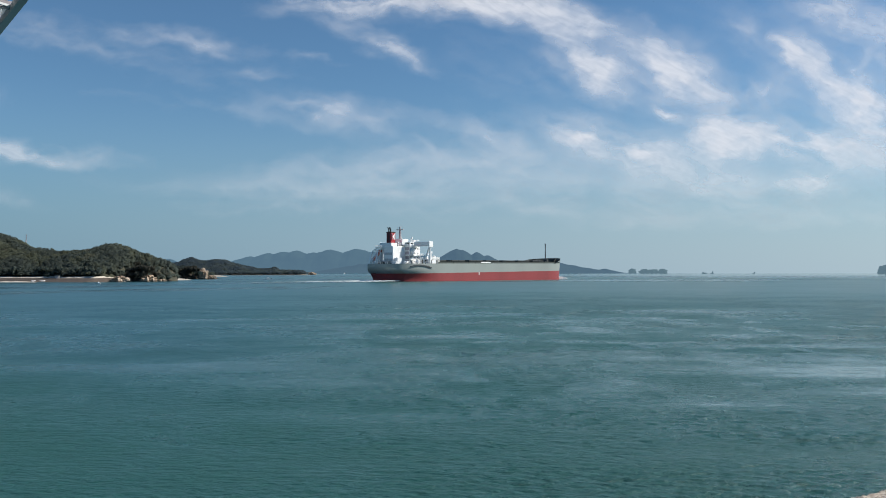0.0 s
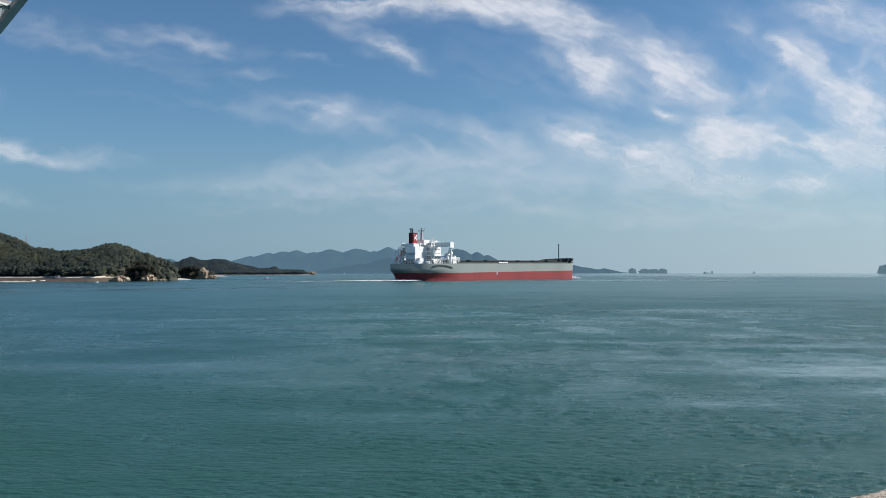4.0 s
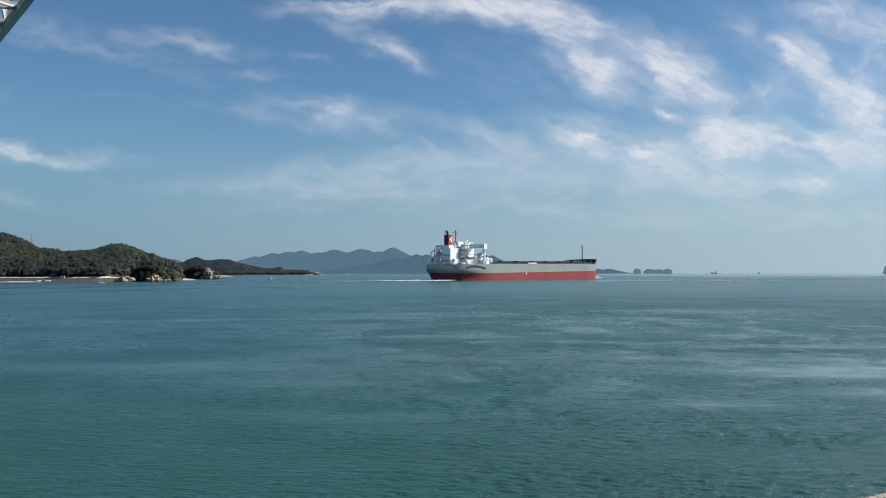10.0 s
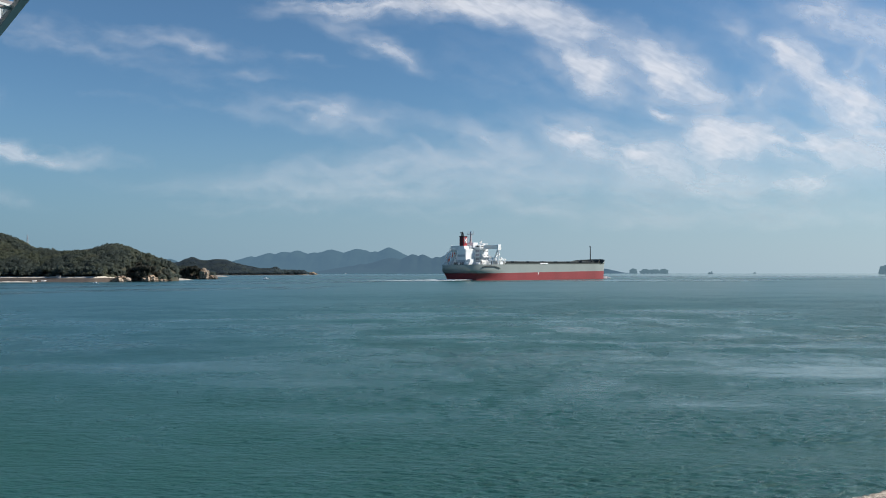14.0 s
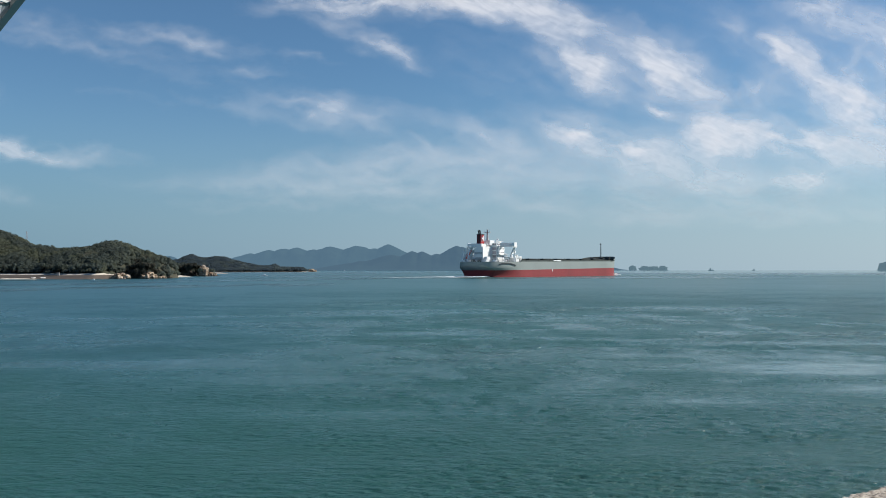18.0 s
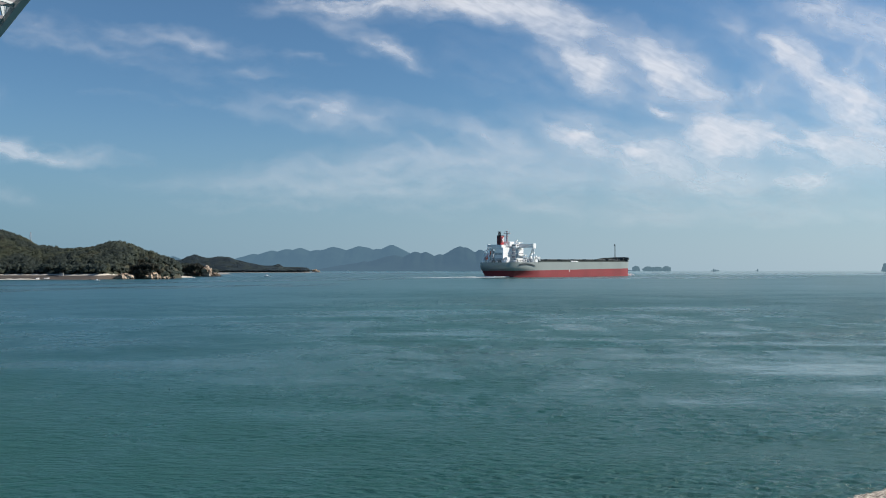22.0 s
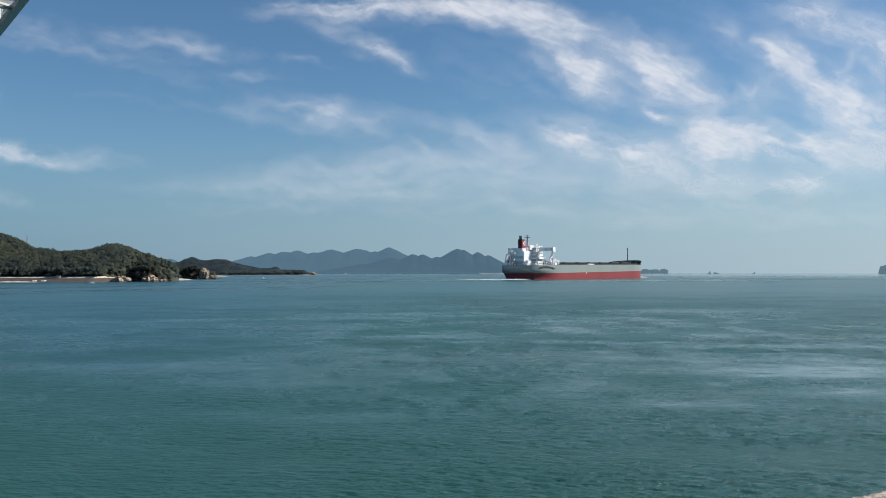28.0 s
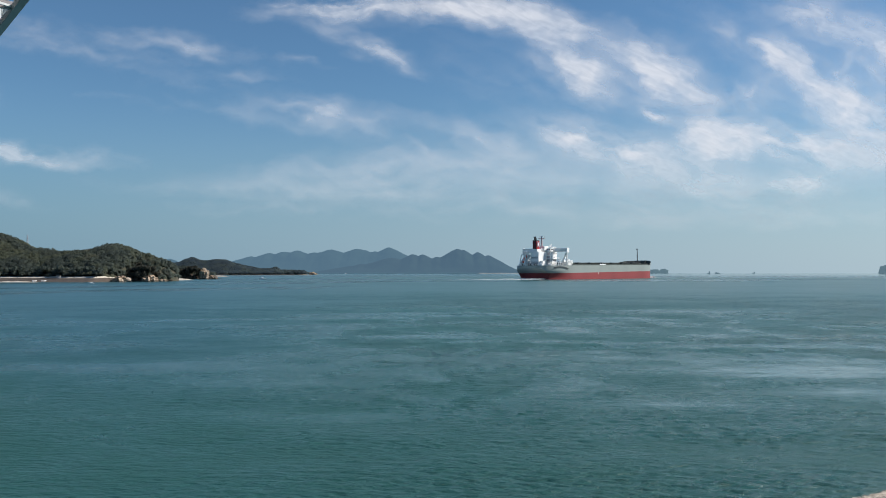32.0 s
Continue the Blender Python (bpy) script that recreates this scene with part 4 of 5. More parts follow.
def build_ship():
    # across is stored as minus y, so that starboard lies at -y when the bow points along +x
    ship = thing("bulk_carrier", None, "grey bulk carrier with red bottom and white aft house, sailing", "ship")
    hull = hull_strip(lambda u, v: red_level(u) + (deck_level(u) - red_level(u)) * v, "hull_side", HULL_GREY, ship, "pale grey painted hull side", 8)
    hull_strip(lambda u, v: -3 + (red_level(u) + 3) * v, "hull_bottom", HULL_RED, ship, "red antifouling paint above the waterline", 10)
    ship_deck(ship)
    # dark bulwark on the forecastle, and the low black rail of the side
    ns, verts, faces = 40, [], []
    for side in (1, -1):
        base = len(verts)
        for i in range(ns + 1):
            u = 186 + (stem(18) - 186) * i / ns
            z0 = deck_level(u) - 0.05
            top = z0 + 0.3 + 3.0 * smooth(u, 188, 212)
            for z, inset in ((z0, 0.0), (top, -0.25), (top, 0.15), (z0, 0.3)):
                u1 = stem(z)
                b = max(0.02, half_beam(min(u, u1), z, 0, u1) - inset)
                verts.append((min(u, u1 - inset), -side * b, z))
        for i in range(ns):
            for k in range(4):
                a, b = base + i * 4 + k, base + i * 4 + (k + 1) % 4
                faces.append((a, a + 4, b + 4, b))
    link_mesh("bulwark", verts, faces, DECK_DARK, ship, "dark painted forecastle bulwark")
    for side in (1, -1):
        for k in range(18):
            bm = bmesh.new()
            u0, u1 = 30 + k * 8.8, 30 + (k + 1) * 8.8 - 0.25
            z0, z1 = deck_level(u0) - 0.3, deck_level(u1) - 0.3
            w = half_beam((u0 + u1) / 2, z0, 0, stem(z0)) - 0.4
            beam(bm, (u0, -side * w, z0 + 0.75), (u1, -side * w, z1 + 0.75), 0.25, 1.5)
            part("side_plate", bm, DECK_DARK, ship, "low dark plating along the deck edge")
    # seven cargo hatches with folding covers
    for k in range(7):
        u = 33 + k * 22.2
        z = deck_level(u) - 0.4
        bm = bmesh.new()
        box(bm, (u, -13.5, z), (u + 15.5, 13.5, z + 2.0), 0.12)
        coaming = part("hatch_coaming", bm, HATCH_DARK, ship, "dark steel hatch coaming")
        for s in range(2):
            bm = bmesh.new()
            box(bm, (u - 0.3 + s * 8.1, -14.2, z + 2.0), (u + 7.7 + s * 8.1, 14.2, z + 2.85), 0.12)
            part("hatch_cover", bm, HATCH_DARK, coaming)
        for w in (-15.5, 15.5):
            bm = bmesh.new()
            tube(bm, (u + 18.4, w, z), (u + 18.4, w, z + 2.5), 0.45, 0.4, 10)
            box(bm, (u + 17.8, w - 0.6, z + 2.4), (u + 19, w + 0.6, z + 3.0), 0.1)
            part("vent", bm, HATCH_DARK, ship, "dark mushroom ventilator")
    bm = bmesh.new()
    box(bm, (80.5, -21.55, deck_level(86) + 0.3), (93.0, -21.3, deck_level(86) + 1.1), 0.05)
    part("gangway", bm, WHITE, ship, "white stowed gangway on the deck edge")
    # forecastle gear
    bm = bmesh.new()
    tube(bm, (209.4, 0, deck_level(209) - 0.4), (209.4, 0, 30.2), 0.5, 0.36, 12)
    mast = part("foremast", bm, MAST_GREY, ship, "dark grey steel foremast")
    bm = bmesh.new()
    box(bm, (208.5, -0.9, 29.2), (210.2, 0.9, 29.4), 0.05)
    tube(bm, (209.4, 0.5, 29.4), (209.4, 0.5, 30.6), 0.15, None, 8)
    part("platform", bm, MAST_GREY, mast)
    for u, w, hgt, sz in ((200, 5, 3.8, 2.6), (200, -5, 3.8, 2.6), (217, 4, 3.6, 2.0), (217, -4, 3.6, 2.0), (193, 0, 3.2, 4)):
        bm = bmesh.new()
        z = deck_level(u) - 0.4
        box(bm, (u - sz, -w - sz * 0.7, z), (u + sz, -w + sz * 0.7, z + hgt * 0.55), 0.15)
        tube(bm, (u, -w - sz * 0.8, z + hgt * 0.72), (u, -w + sz * 0.8, z + hgt * 0.72), hgt * 0.26, None, 12)
        part("windlass", bm, HATCH_DARK, ship, "dark anchor windlass")
    bm = bmesh.new()
    stop = [(u, -half_beam(u, deck_level(u) + 1.2, AFT, stem(deck_level(u) + 1.2)) - 0.35, deck_level(u) + 1.2) for u in (195.0, 199.0, 203.0, 207.0)]
    for a, b in zip(stop, stop[1:]):
        beam(bm, a, b, 0.4, 0.6)
    part("fairlead", bm, HULL_GREY, ship)
    # white draught mark
    for z0, z1, a in ((4.3, 6.1, 0.35), (4.3, 4.6, 0.7)):
        bm = bmesh.new()
        box(bm, (77.9 - a, -21.62, z0), (77.9 + a, -21.4, z1), 0.02)
        part("draught_mark", bm, WHITE, hull, "white draught mark")
    # aft deck house: engine casing, accommodation, bridge
    deck = deck_level(10) - 0.4
    bm = bmesh.new()
    box(bm, (3.6, -3.9, deck), (15.8, 3.9, 23.2), 0.12)
    casing = part("engine_casing", bm, WHITE, ship, "white engine casing")
    for z0, z1 in ((13.0, 15.0), (17.4, 19.0)):
        louvre = part("louvre", made(box, (3.5, -3.3, z0), (3.7, 3.3, z1), 0.03), STEEL_PALE, casing, "grey engine room louvre")
        for k in range(6):
            z = z0 + (k + 0.5) * (z1 - z0) / 6
            part("slat", made(beam, (3.45, -3.2, z), (3.45, 3.2, z), 0.12, 0.1), STEEL, louvre)
    for u, w, sz, hgt in ((10.8, -2.6, 0.7, 2.6), (12.6, -2.9, 0.5, 1.9), (11.6, 1.6, 0.8, 2.2), (14.3, -1.0, 0.6, 3.1)):
        bm = bmesh.new()
        tube(bm, (u, w, 23.2), (u, w, 23.2 + hgt), sz * 0.7, None, 10)
        tube(bm, (u - 0.1, w, 23.1 + hgt), (u - 1.1, w, 23.4 + hgt), sz * 0.7, sz * 0.9, 10)
        part("cowl_ventilator", bm, WHITE, casing, "white cowl ventilator")
    for u, w, z0 in ((4.0, -4.4, 12.0), (9.0, -4.4, 12.0)):
        part("ladder", made(beam, (u, w, z0), (u + 3.2, w, z0 + 3.8), 0.7, 0.16), STEEL_PALE, casing, "pale steel ladder")
    bm = bmesh.new()
    box(bm, (15.82, -8.2, deck), (27.0, 8.2, 23.4), 0.12)
    house = part("accommodation", bm, WHITE, ship, "white accommodation block")
    for d in range(4):
        z = deck + 2.9 * d + 1.7
        window_row(house, 8.2, 19.8, 26.6, z, 4, False, 0.8, 0.75)
        if d == 2:
            low = z - 1.75
            part("walkway", made(box, (14.4, -10.0, low), (28.4, 10.0, low + 0.28), 0.04), WHITE, house, "white deck walkway round the house")
            for y in (-9.85, 9.85):
                bm = bmesh.new()
                for k in range(8):
                    tube(bm, (14.6 + k * 1.95, y, low + 0.2), (14.6 + k * 1.95, y, low + 1.35), 0.09, None, 5)
                for h in (0.8, 1.35):
                    tube(bm, (14.6, y, low + h), (28.3, y, low + h), 0.08, None, 5)
                part("walkway_rail", bm, WHITE, house, "white pipe railing")
        # flat grey panel on the wall, shade of an open gallery as colour
        part("gallery_shade", made(box, (15.72, -7.7, z - 1.0), (15.95, -4.5, z + 1.0), 0.03), STEEL, house, "flat grey panel drawn as a shaded gallery")
        part("gallery_rail", made(box, (15.5, -7.9, z - 1.3), (15.8, -4.1, z - 1.08), 0.03), WHITE, house)
    for d in range(4):
        z = deck + 2.9 * d
        # paler flat panel for the shade behind the outside stairs
        well = part("stairwell", made(box, (16.2, -8.34, z + 0.3), (18.9, -8.1, z + 2.7), 0.03), STEEL_PALE, house, "flat pale grey panel drawn as shade behind the stairs")
        bm = bmesh.new()
        a, b = (16.3, 18.8) if d % 2 else (18.8, 16.3)
        beam(bm, (a, -8.7, z + 0.2), (b, -8.7, z + 2.9), 0.7, 0.16)
        beam(bm, (a, -9.05, z + 1.2), (b, -9.05, z + 3.9), 0.08, 0.1)
        part("stair", bm, WHITE, well, "white outside stair")
        part("landing", made(box, (15.9, -9.3, z + 2.8), (19.0, -8.2, z + 2.95), 0.02), WHITE, house)
    bm = bmesh.new()
    box(bm, (19.8, -21.6, 23.45), (24.2, 21.6, 23.75), 0.05)
    box(bm, (15.4, -8.6, 23.46), (27.4, 8.6, 23.74), 0.05)
    bridge = part("bridge_deck", bm, WHITE, ship, "white bridge deck with wings to both sides")
    for s in (1, -1):
        bm = bmesh.new()
        box(bm, (19.8, s * 15.0 - 6.4, 23.3), (20.0, s * 15.0 + 6.4, 26.1), 0.03)
        box(bm, (23.7, s * 15.0 - 6.4, 23.3), (24.0, s * 15.0 + 6.4, 26.1), 0.03)
        part("wing_bulwark", bm, WHITE, bridge)
    for s in (1, -1):
        bm = bmesh.new()
        box(bm, (19.8, s * 21.3 - 0.25, 22.4), (24.0, s * 21.3 + 0.25, 26.4), 0.1)
        part("wing_end", bm, WHITE, bridge, "white end plate of the bridge wing")
        bm = bmesh.new()
        tube(bm, (22, s * 20.4, 23.4), (22, s * 16.2, deck + 3.2), 0.6, 0.6, 8)
        tube(bm, (22, s * 20.6, 23.4), (22, s * 20.2, deck + 0.2), 0.5, None, 8)
        part("wing_strut", bm, WHITE, bridge, "white slanting strut under the bridge wing")
    bm = bmesh.new()
    box(bm, (16.4, -8.0, 23.78), (26.6, 8.0, 26.2), 0.15)
    wheelhouse = part("wheelhouse", bm, WHITE, ship, "white wheelhouse with dark windows")
    window_row(wheelhouse, 8.0, 17.0, 26.2, 25.2, 6, False, 1.2, 0.9)
    window_row(wheelhouse, 16.4, 0.6, 7.6, 25.2, 5, True, 1.0, 0.9)
    bm = bmesh.new()
    box(bm, (12.8, -4.2, 24.2), (19.8, 4.2, 28.0), 0.15)
    part("upper_house", bm, WHITE, ship, "white house on the bridge roof")
    for u, w, sz, hgt in ((17.5, -5.5, 0.8, 1.3), (21.5, 0.5, 1.1, 1.6), (24.6, -3.5, 0.7, 1.1), (23.5, 5.8, 0.9, 1.4)):
        part("roof_box", made(box, (u - sz, -w - sz, 26.2), (u + sz, -w + sz, 26.2 + hgt), 0.12), WHITE, wheelhouse, "white equipment box on the roof")
    bm = bmesh.new()
    for z in (27.0, 27.5):
        for s in (1, -1):
            tube(bm, (19.8, s * 7.9, z), (26.5, s * 7.9, z), 0.09, None, 5)
        tube(bm, (26.5, -7.9, z), (26.5, 7.9, z), 0.09, None, 5)
    for k in range(6):
        for s in (1, -1):
            tube(bm, (19.8 + k * 1.34, s * 7.9, 26.1), (19.8 + k * 1.34, s * 7.9, 27.5), 0.09, None, 5)
    part("roof_railing", bm, WHITE, wheelhouse, "white pipe railing")
    # red funnel
    bm = bmesh.new()
    box(bm, (3.7, -1.9, 25.3), (8.9, 1.9, 32.4), 0.35)
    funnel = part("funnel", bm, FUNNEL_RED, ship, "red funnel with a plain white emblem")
    part("funnel_plinth", made(box, (3.65, -2.6, 23.2), (9.6, 2.6, 25.35), 0.12), WHITE, ship, "white plinth under the funnel")
    bm = bmesh.new()
    box(bm, (3.6, -2.0, 31.8), (9.0, 2.0, 32.7), 0.3)
    part("funnel_cap", bm, BLACK, funnel, "black funnel top")
    for a in ((5.2, -0.8), (6.4, 0.7), (5.0, 0.8)):
        bm = bmesh.new()
        tube(bm, (a[0], a[1], 32.5), (a[0] - 0.2, a[1], 34.4), 0.42, 0.38, 10)
        tube(bm, (a[0] - 0.2, a[1], 34.3), (a[0] - 1.0, a[1], 35.6), 0.38, 0.36, 10)
        part("exhaust_pipe", bm, MAST_GREY, funnel, "dark sooty exhaust pipe")
    # maroon plate paints the shade on the funnel's back
    bm = bmesh.new()
    box(bm, (3.58, -1.5, 25.5), (3.9, 1.5, 32.2), 0.1)
    part("funnel_shade_plate", bm, FUNNEL_SHADE, funnel, "dark maroon plate as the funnel's shaded back")
    bm = bmesh.new()
    for s in (1, -1):
        beam(bm, (4.8, s * 1.95, 27.0), (4.8, s * 1.95, 31.7), 0.14, 0.9)
        wedge = [bm.verts.new((u, s * y, z)) for y in (1.88, 2.02) for u, z in ((5.4, 29.35), (8.2, 31.7), (7.4, 29.35), (8.2, 27.0))]
        for q in ((0, 1, 2, 3), (4, 7, 6, 5), (0, 4, 5, 1), (1, 5, 6, 2), (2, 6, 7, 3), (3, 7, 4, 0)):
            bm.faces.new([wedge[k] for k in q])
    part("emblem", bm, WHITE, funnel, "white emblem")
    # radar mast
    bm = bmesh.new()
    tube(bm, (15.7, 0, 28.0), (15.7, 0, 36.0), 0.95, 0.5, 12)
    tube(bm, (17.2, 0, 28.0), (15.9, 0, 33.0), 0.3, 0.25, 8)
    radar = part("radar_mast", bm, STEEL, ship, "grey radar mast")
    bm = bmesh.new()
    beam(bm, (15.7, -2.9, 34.4), (15.7, 2.9, 34.4), 1.2, 0.45)
    beam(bm, (15.2, -1.8, 32.2), (15.2, 1.8, 32.2), 0.8, 0.2)
    tube(bm, (15.7, -2.4, 34.5), (15.7, -2.4, 36.4), 0.1, None, 6)
    tube(bm, (15.7, 2.4, 34.5), (15.7, 2.4, 36.4), 0.1, None, 6)
    part("yard", bm, STEEL, radar)
    bm = bmesh.new()
    beam(bm, (15.0, -1.9, 36.2), (16.4, 1.9, 36.2), 0.35, 0.3)
    tube(bm, (15.7, 0, 35.8), (15.7, 0, 37.4), 0.12, 0.06, 6)
    part("scanner", bm, WHITE, radar, "white radar scanner bar")
    for u, w, h in ((21.0, 6, 30.4), (24.0, 3, 29.6), (25.0, -6, 29.2)):
        bm = bmesh.new()
        tube(bm, (u, -w, 26.1), (u, -w, h), 0.16, 0.08, 6)
        bmesh.ops.create_icosphere(bm, subdivisions=2, radius=0.75, matrix=Matrix.Translation((u, -w, h - 1.6)))
        part("antenna", bm, WHITE, ship, "white antenna dome on a post")
    # free-fall lifeboat on its ramp at the stern
    lean = Euler((0, radians(-38), 0)).to_matrix()
    bm = bmesh.new()
    got = bmesh.ops.create_uvsphere(bm, u_segments=16, v_segments=10, radius=1.0)["verts"]
    for v in got:
        v.co = lean @ Vector((v.co.x * 5.4, v.co.y * 1.6, v.co.z * 1.5)) + Vector((4.4, 9.2, 17.2))
    boat = part("lifeboat", bm, ORANGE, ship, "orange free-fall lifeboat on a slanted ramp", True)
    bm = bmesh.new()
    beam(bm, (0.7, 7.5, 14.9), (8.2, 7.5, 20.7), 0.16, 0.9)
    beam(bm, (0.7, 10.9, 14.9), (8.2, 10.9, 20.7), 0.16, 0.9)
    beam(bm, (0.3, 9.2, 15.6), (7.6, 9.2, 21.3), 0.5, 0.3)
    part("boat_stripe", bm, WHITE, boat, "white stripe along the lifeboat")
    bm = bmesh.new()
    box(bm, (5.2, 8.3, 19.2), (7.2, 10.1, 20.8), 0.3)
    part("lifeboat_cabin", bm, ORANGE, boat)
    bm = bmesh.new()
    for w in (7.4, 11.0):
        beam(bm, (0.4, w, 13.2), (9.2, w, 20.4), 0.7, 0.8)
        for u, z in ((1.4, 13.8), (5.0, 16.7), (8.6, 19.7)):
            tube(bm, (u, w, deck), (u, w, z), 0.4, None, 8)
        beam(bm, (1.4, w, 20.6), (6.2, w, 22.0), 0.4, 0.5)
        tube(bm, (6.2, w, 19.0), (6.2, w, 22.2), 0.2, None, 8)
    beam(bm, (1.4, 7.2, 20.6), (1.4, 11.2, 20.6), 0.4, 0.5)
    for w in (7.0, 11.4):
        beam(bm, (-1.6, w, deck), (1.6, w, 20.8), 0.6, 0.6)
        beam(bm, (-1.2, w, 13.4), (3.0, w, 15.6), 0.4, 0.4)
    beam(bm, (8.6, 7.2, 19.6), (8.6, 11.2, 19.6), 0.4, 0.5)
    part("boat_davit", bm, WHITE, ship, "white lifeboat launching frame")
    part("casing_top", made(box, (2.6, 3.0, 22.3), (9.4, 10.4, 22.75), 0.06), WHITE, ship, "white platform beside the funnel")
    bm = bmesh.new()
    for u, w in ((3.0, 10.0), (9.0, 10.0), (3.0, 6.5), (9.0, 6.5)):
        tube(bm, (u, w, deck), (u, w, 22.4), 0.3, None, 8)
    part("platform_post", bm, WHITE, ship)
    bm = bmesh.new()
    for z in (23.3, 23.85):
        tube(bm, (2.7, 3.2, z), (2.7, 10.3, z), 0.09, None, 5)
        tube(bm, (2.7, 10.3, z), (9.3, 10.3, z), 0.09, None, 5)
    for k in range(7):
        tube(bm, (2.7, 3.2 + k * 1.18, 22.7), (2.7, 3.2 + k * 1.18, 23.9), 0.09, None, 5)
    part("platform_railing", bm, WHITE, ship, "white pipe railing")
    part("control_box", made(box, (4.2, -7.4, deck), (8.6, -4.4, deck + 4.2), 0.15), WHITE, ship, "white store beside the engine casing")
    # stern and side deck gear
    for u, w in ((2.5, 1.5), (2.5, -4), (2.8, 6.5), (6, 13), (8, -13.5)):
        bm = bmesh.new()
        box(bm, (u - 1.2, -w - 1.3, deck), (u + 1.2, -w + 1.3, deck + 1.0), 0.1)
        tube(bm, (u, -w - 1.5, deck + 1.3), (u, -w + 1.5, deck + 1.3), 0.65, None, 12)
        part("mooring_winch", bm, WHITE if w > 3 else HATCH_DARK, ship, "mooring winch")
    for s in (1, -1):
        platform = part("boat_platform", made(box, (21.0, s * 17.6 - 2.6, deck + 2.9), (33.0, s * 17.6 + 2.6, deck + 3.2), 0.05), WHITE, ship, "white raised side platform")
        bm = bmesh.new()
        for k in range(7):
            tube(bm, (21.2 + k * 1.93, s * 20.0, deck), (21.2 + k * 1.93, s * 20.0, deck + 4.5), 0.3, None, 6)
            tube(bm, (21.2 + k * 1.93, s * 15.2, deck), (21.2 + k * 1.93, s * 15.2, deck + 3.0), 0.2, None, 6)
        part("platform_post", bm, WHITE, platform)
        bm = bmesh.new()
        for z in (3.8, 4.5):
            tube(bm, (21.1, s * 20.0, deck + z), (32.9, s * 20.0, deck + z), 0.22, None, 6)
        part("platform_rail", bm, WHITE, platform)
        for u, w, hgt in ((23.0, 17.0, 2.2), (29.0, 18.2, 1.6), (31.6, 16.6, 2.6)):
            part("raft_canister", made(box, (u - 0.9, s * w - 0.8, deck + 3.2), (u + 0.9, s * w + 0.8, deck + 3.2 + hgt), 0.3), WHITE, platform, "white life raft canister")
        bm = bmesh.new()
        tube(bm, (27.5, s * 17, deck), (27.5, s * 17, 19.2), 0.6, 0.5, 10)
        beam(bm, (27.5, s * 17, 19.0), (21.5, s * 18.6, 17.6), 0.5, 0.6)
        box(bm, (26.8, s * 17 - 0.7, 18.4), (28.4, s * 17 + 0.7, 20.0), 0.15)
        part("provision_crane", bm, WHITE, ship, "white provision crane")
        bm = bmesh.new()
        box(bm, (24.4, s * 19.2 - 1.2, deck), (28.6, s * 19.2 + 1.2, deck + 2.6), 0.15)
        part("deck_store", bm, WHITE, ship, "white deck store")
        for u, w, sz, hgt in ((30.5, 16.5, 1.0, 3.4), (33.0, 18.6, 0.8, 2.6), (31.5, 12.5, 1.3, 4.4), (35.5, 17.2, 0.7, 2.2)):
            part("deck_locker", made(box, (u - sz, s * w - sz, deck), (u + sz, s * w + sz, deck + hgt), 0.12), WHITE, ship, "white deck locker")
        for u in (13.5, 16.5, 19.5):
            bm = bmesh.new()
            tube(bm, (u, s * 17.0, deck), (u, s * 17.0, deck + 2.4), 0.4, 0.35, 8)
            bmesh.ops.create_icosphere(bm, subdivisions=2, radius=0.62, matrix=Matrix.Translation((u, s * 17.0, deck + 2.6)))
            part("ventilator", bm, WHITE, ship, "white mushroom ventilator")
        bm = bmesh.new()
        got = bmesh.ops.create_uvsphere(bm, u_segments=12, v_segments=8, radius=1.0)["verts"]
        for v in got:
            v.co = Vector((v.co.x * 3.2, v.co.y * 1.1, v.co.z * 0.9)) + Vector((19.5, s * 14.6, deck + 3.9))
        part("rescue_boat", bm, WHITE, ship, "white rescue boat on the side deck", True)
        bm = bmesh.new()
        for u in (17.4, 21.6):
            tube(bm, (u, s * 12.8, deck), (u, s * 12.8, deck + 5.4), 0.22, None, 8)
            beam(bm, (u, s * 12.6, deck + 5.4), (u, s * 15.2, deck + 5.8), 0.3, 0.35)
        part("boat_davit", bm, WHITE, ship, "white boat davit")
    for u0, u1, w in ((2.4, 8, 14.8), (8.2, 18, 16.6), (18.2, 29.5, 18.8)):
        rail(ship, u0, u1, w, deck + 0.2, 6)
        rail(ship, u0, u1, -w, deck + 0.2, 6)
    bm = bmesh.new()
    for k in range(9):
        tube(bm, (AFT + 0.4, -8 + k * 2, deck + 0.2), (AFT + 0.4, -8 + k * 2, deck + 1.5), 0.09, None, 5)
    for s in (1, -1):
        for z in (0.8, 1.5):
            tube(bm, (AFT + 0.4, s * 8, deck + z), (2.4, s * 14.8, deck + z), 0.08, None, 5)
    for z in (0.8, 1.5):
        tube(bm, (AFT + 0.4, -8, deck + z), (AFT + 0.4, 8, deck + z), 0.08, None, 5)
    part("stern_railing", bm, WHITE, ship, "white pipe railing")
    # dark curved strip on the starboard quarter, standing in for a cast shadow
    bm = bmesh.new()
    line = [(5.0, 9.7), (8.0, 10.4), (12.0, 10.6), (16.0, 10.3), (19.5, 9.7), (22.5, 8.9)]
    for (u, z), (v, h) in zip(line, line[1:]):
        beam(bm, (u, -half_beam(u, z, AFT, stem(z)) - 0.3, z), (v, -half_beam(v, h, AFT, stem(h)) - 0.3, h), 0.7, 0.75)
    part("hull_shadow_strip", bm, MAST_GREY, ship, "dark curved strip as a shadow on the hull")
    return ship


ship = build_ship()


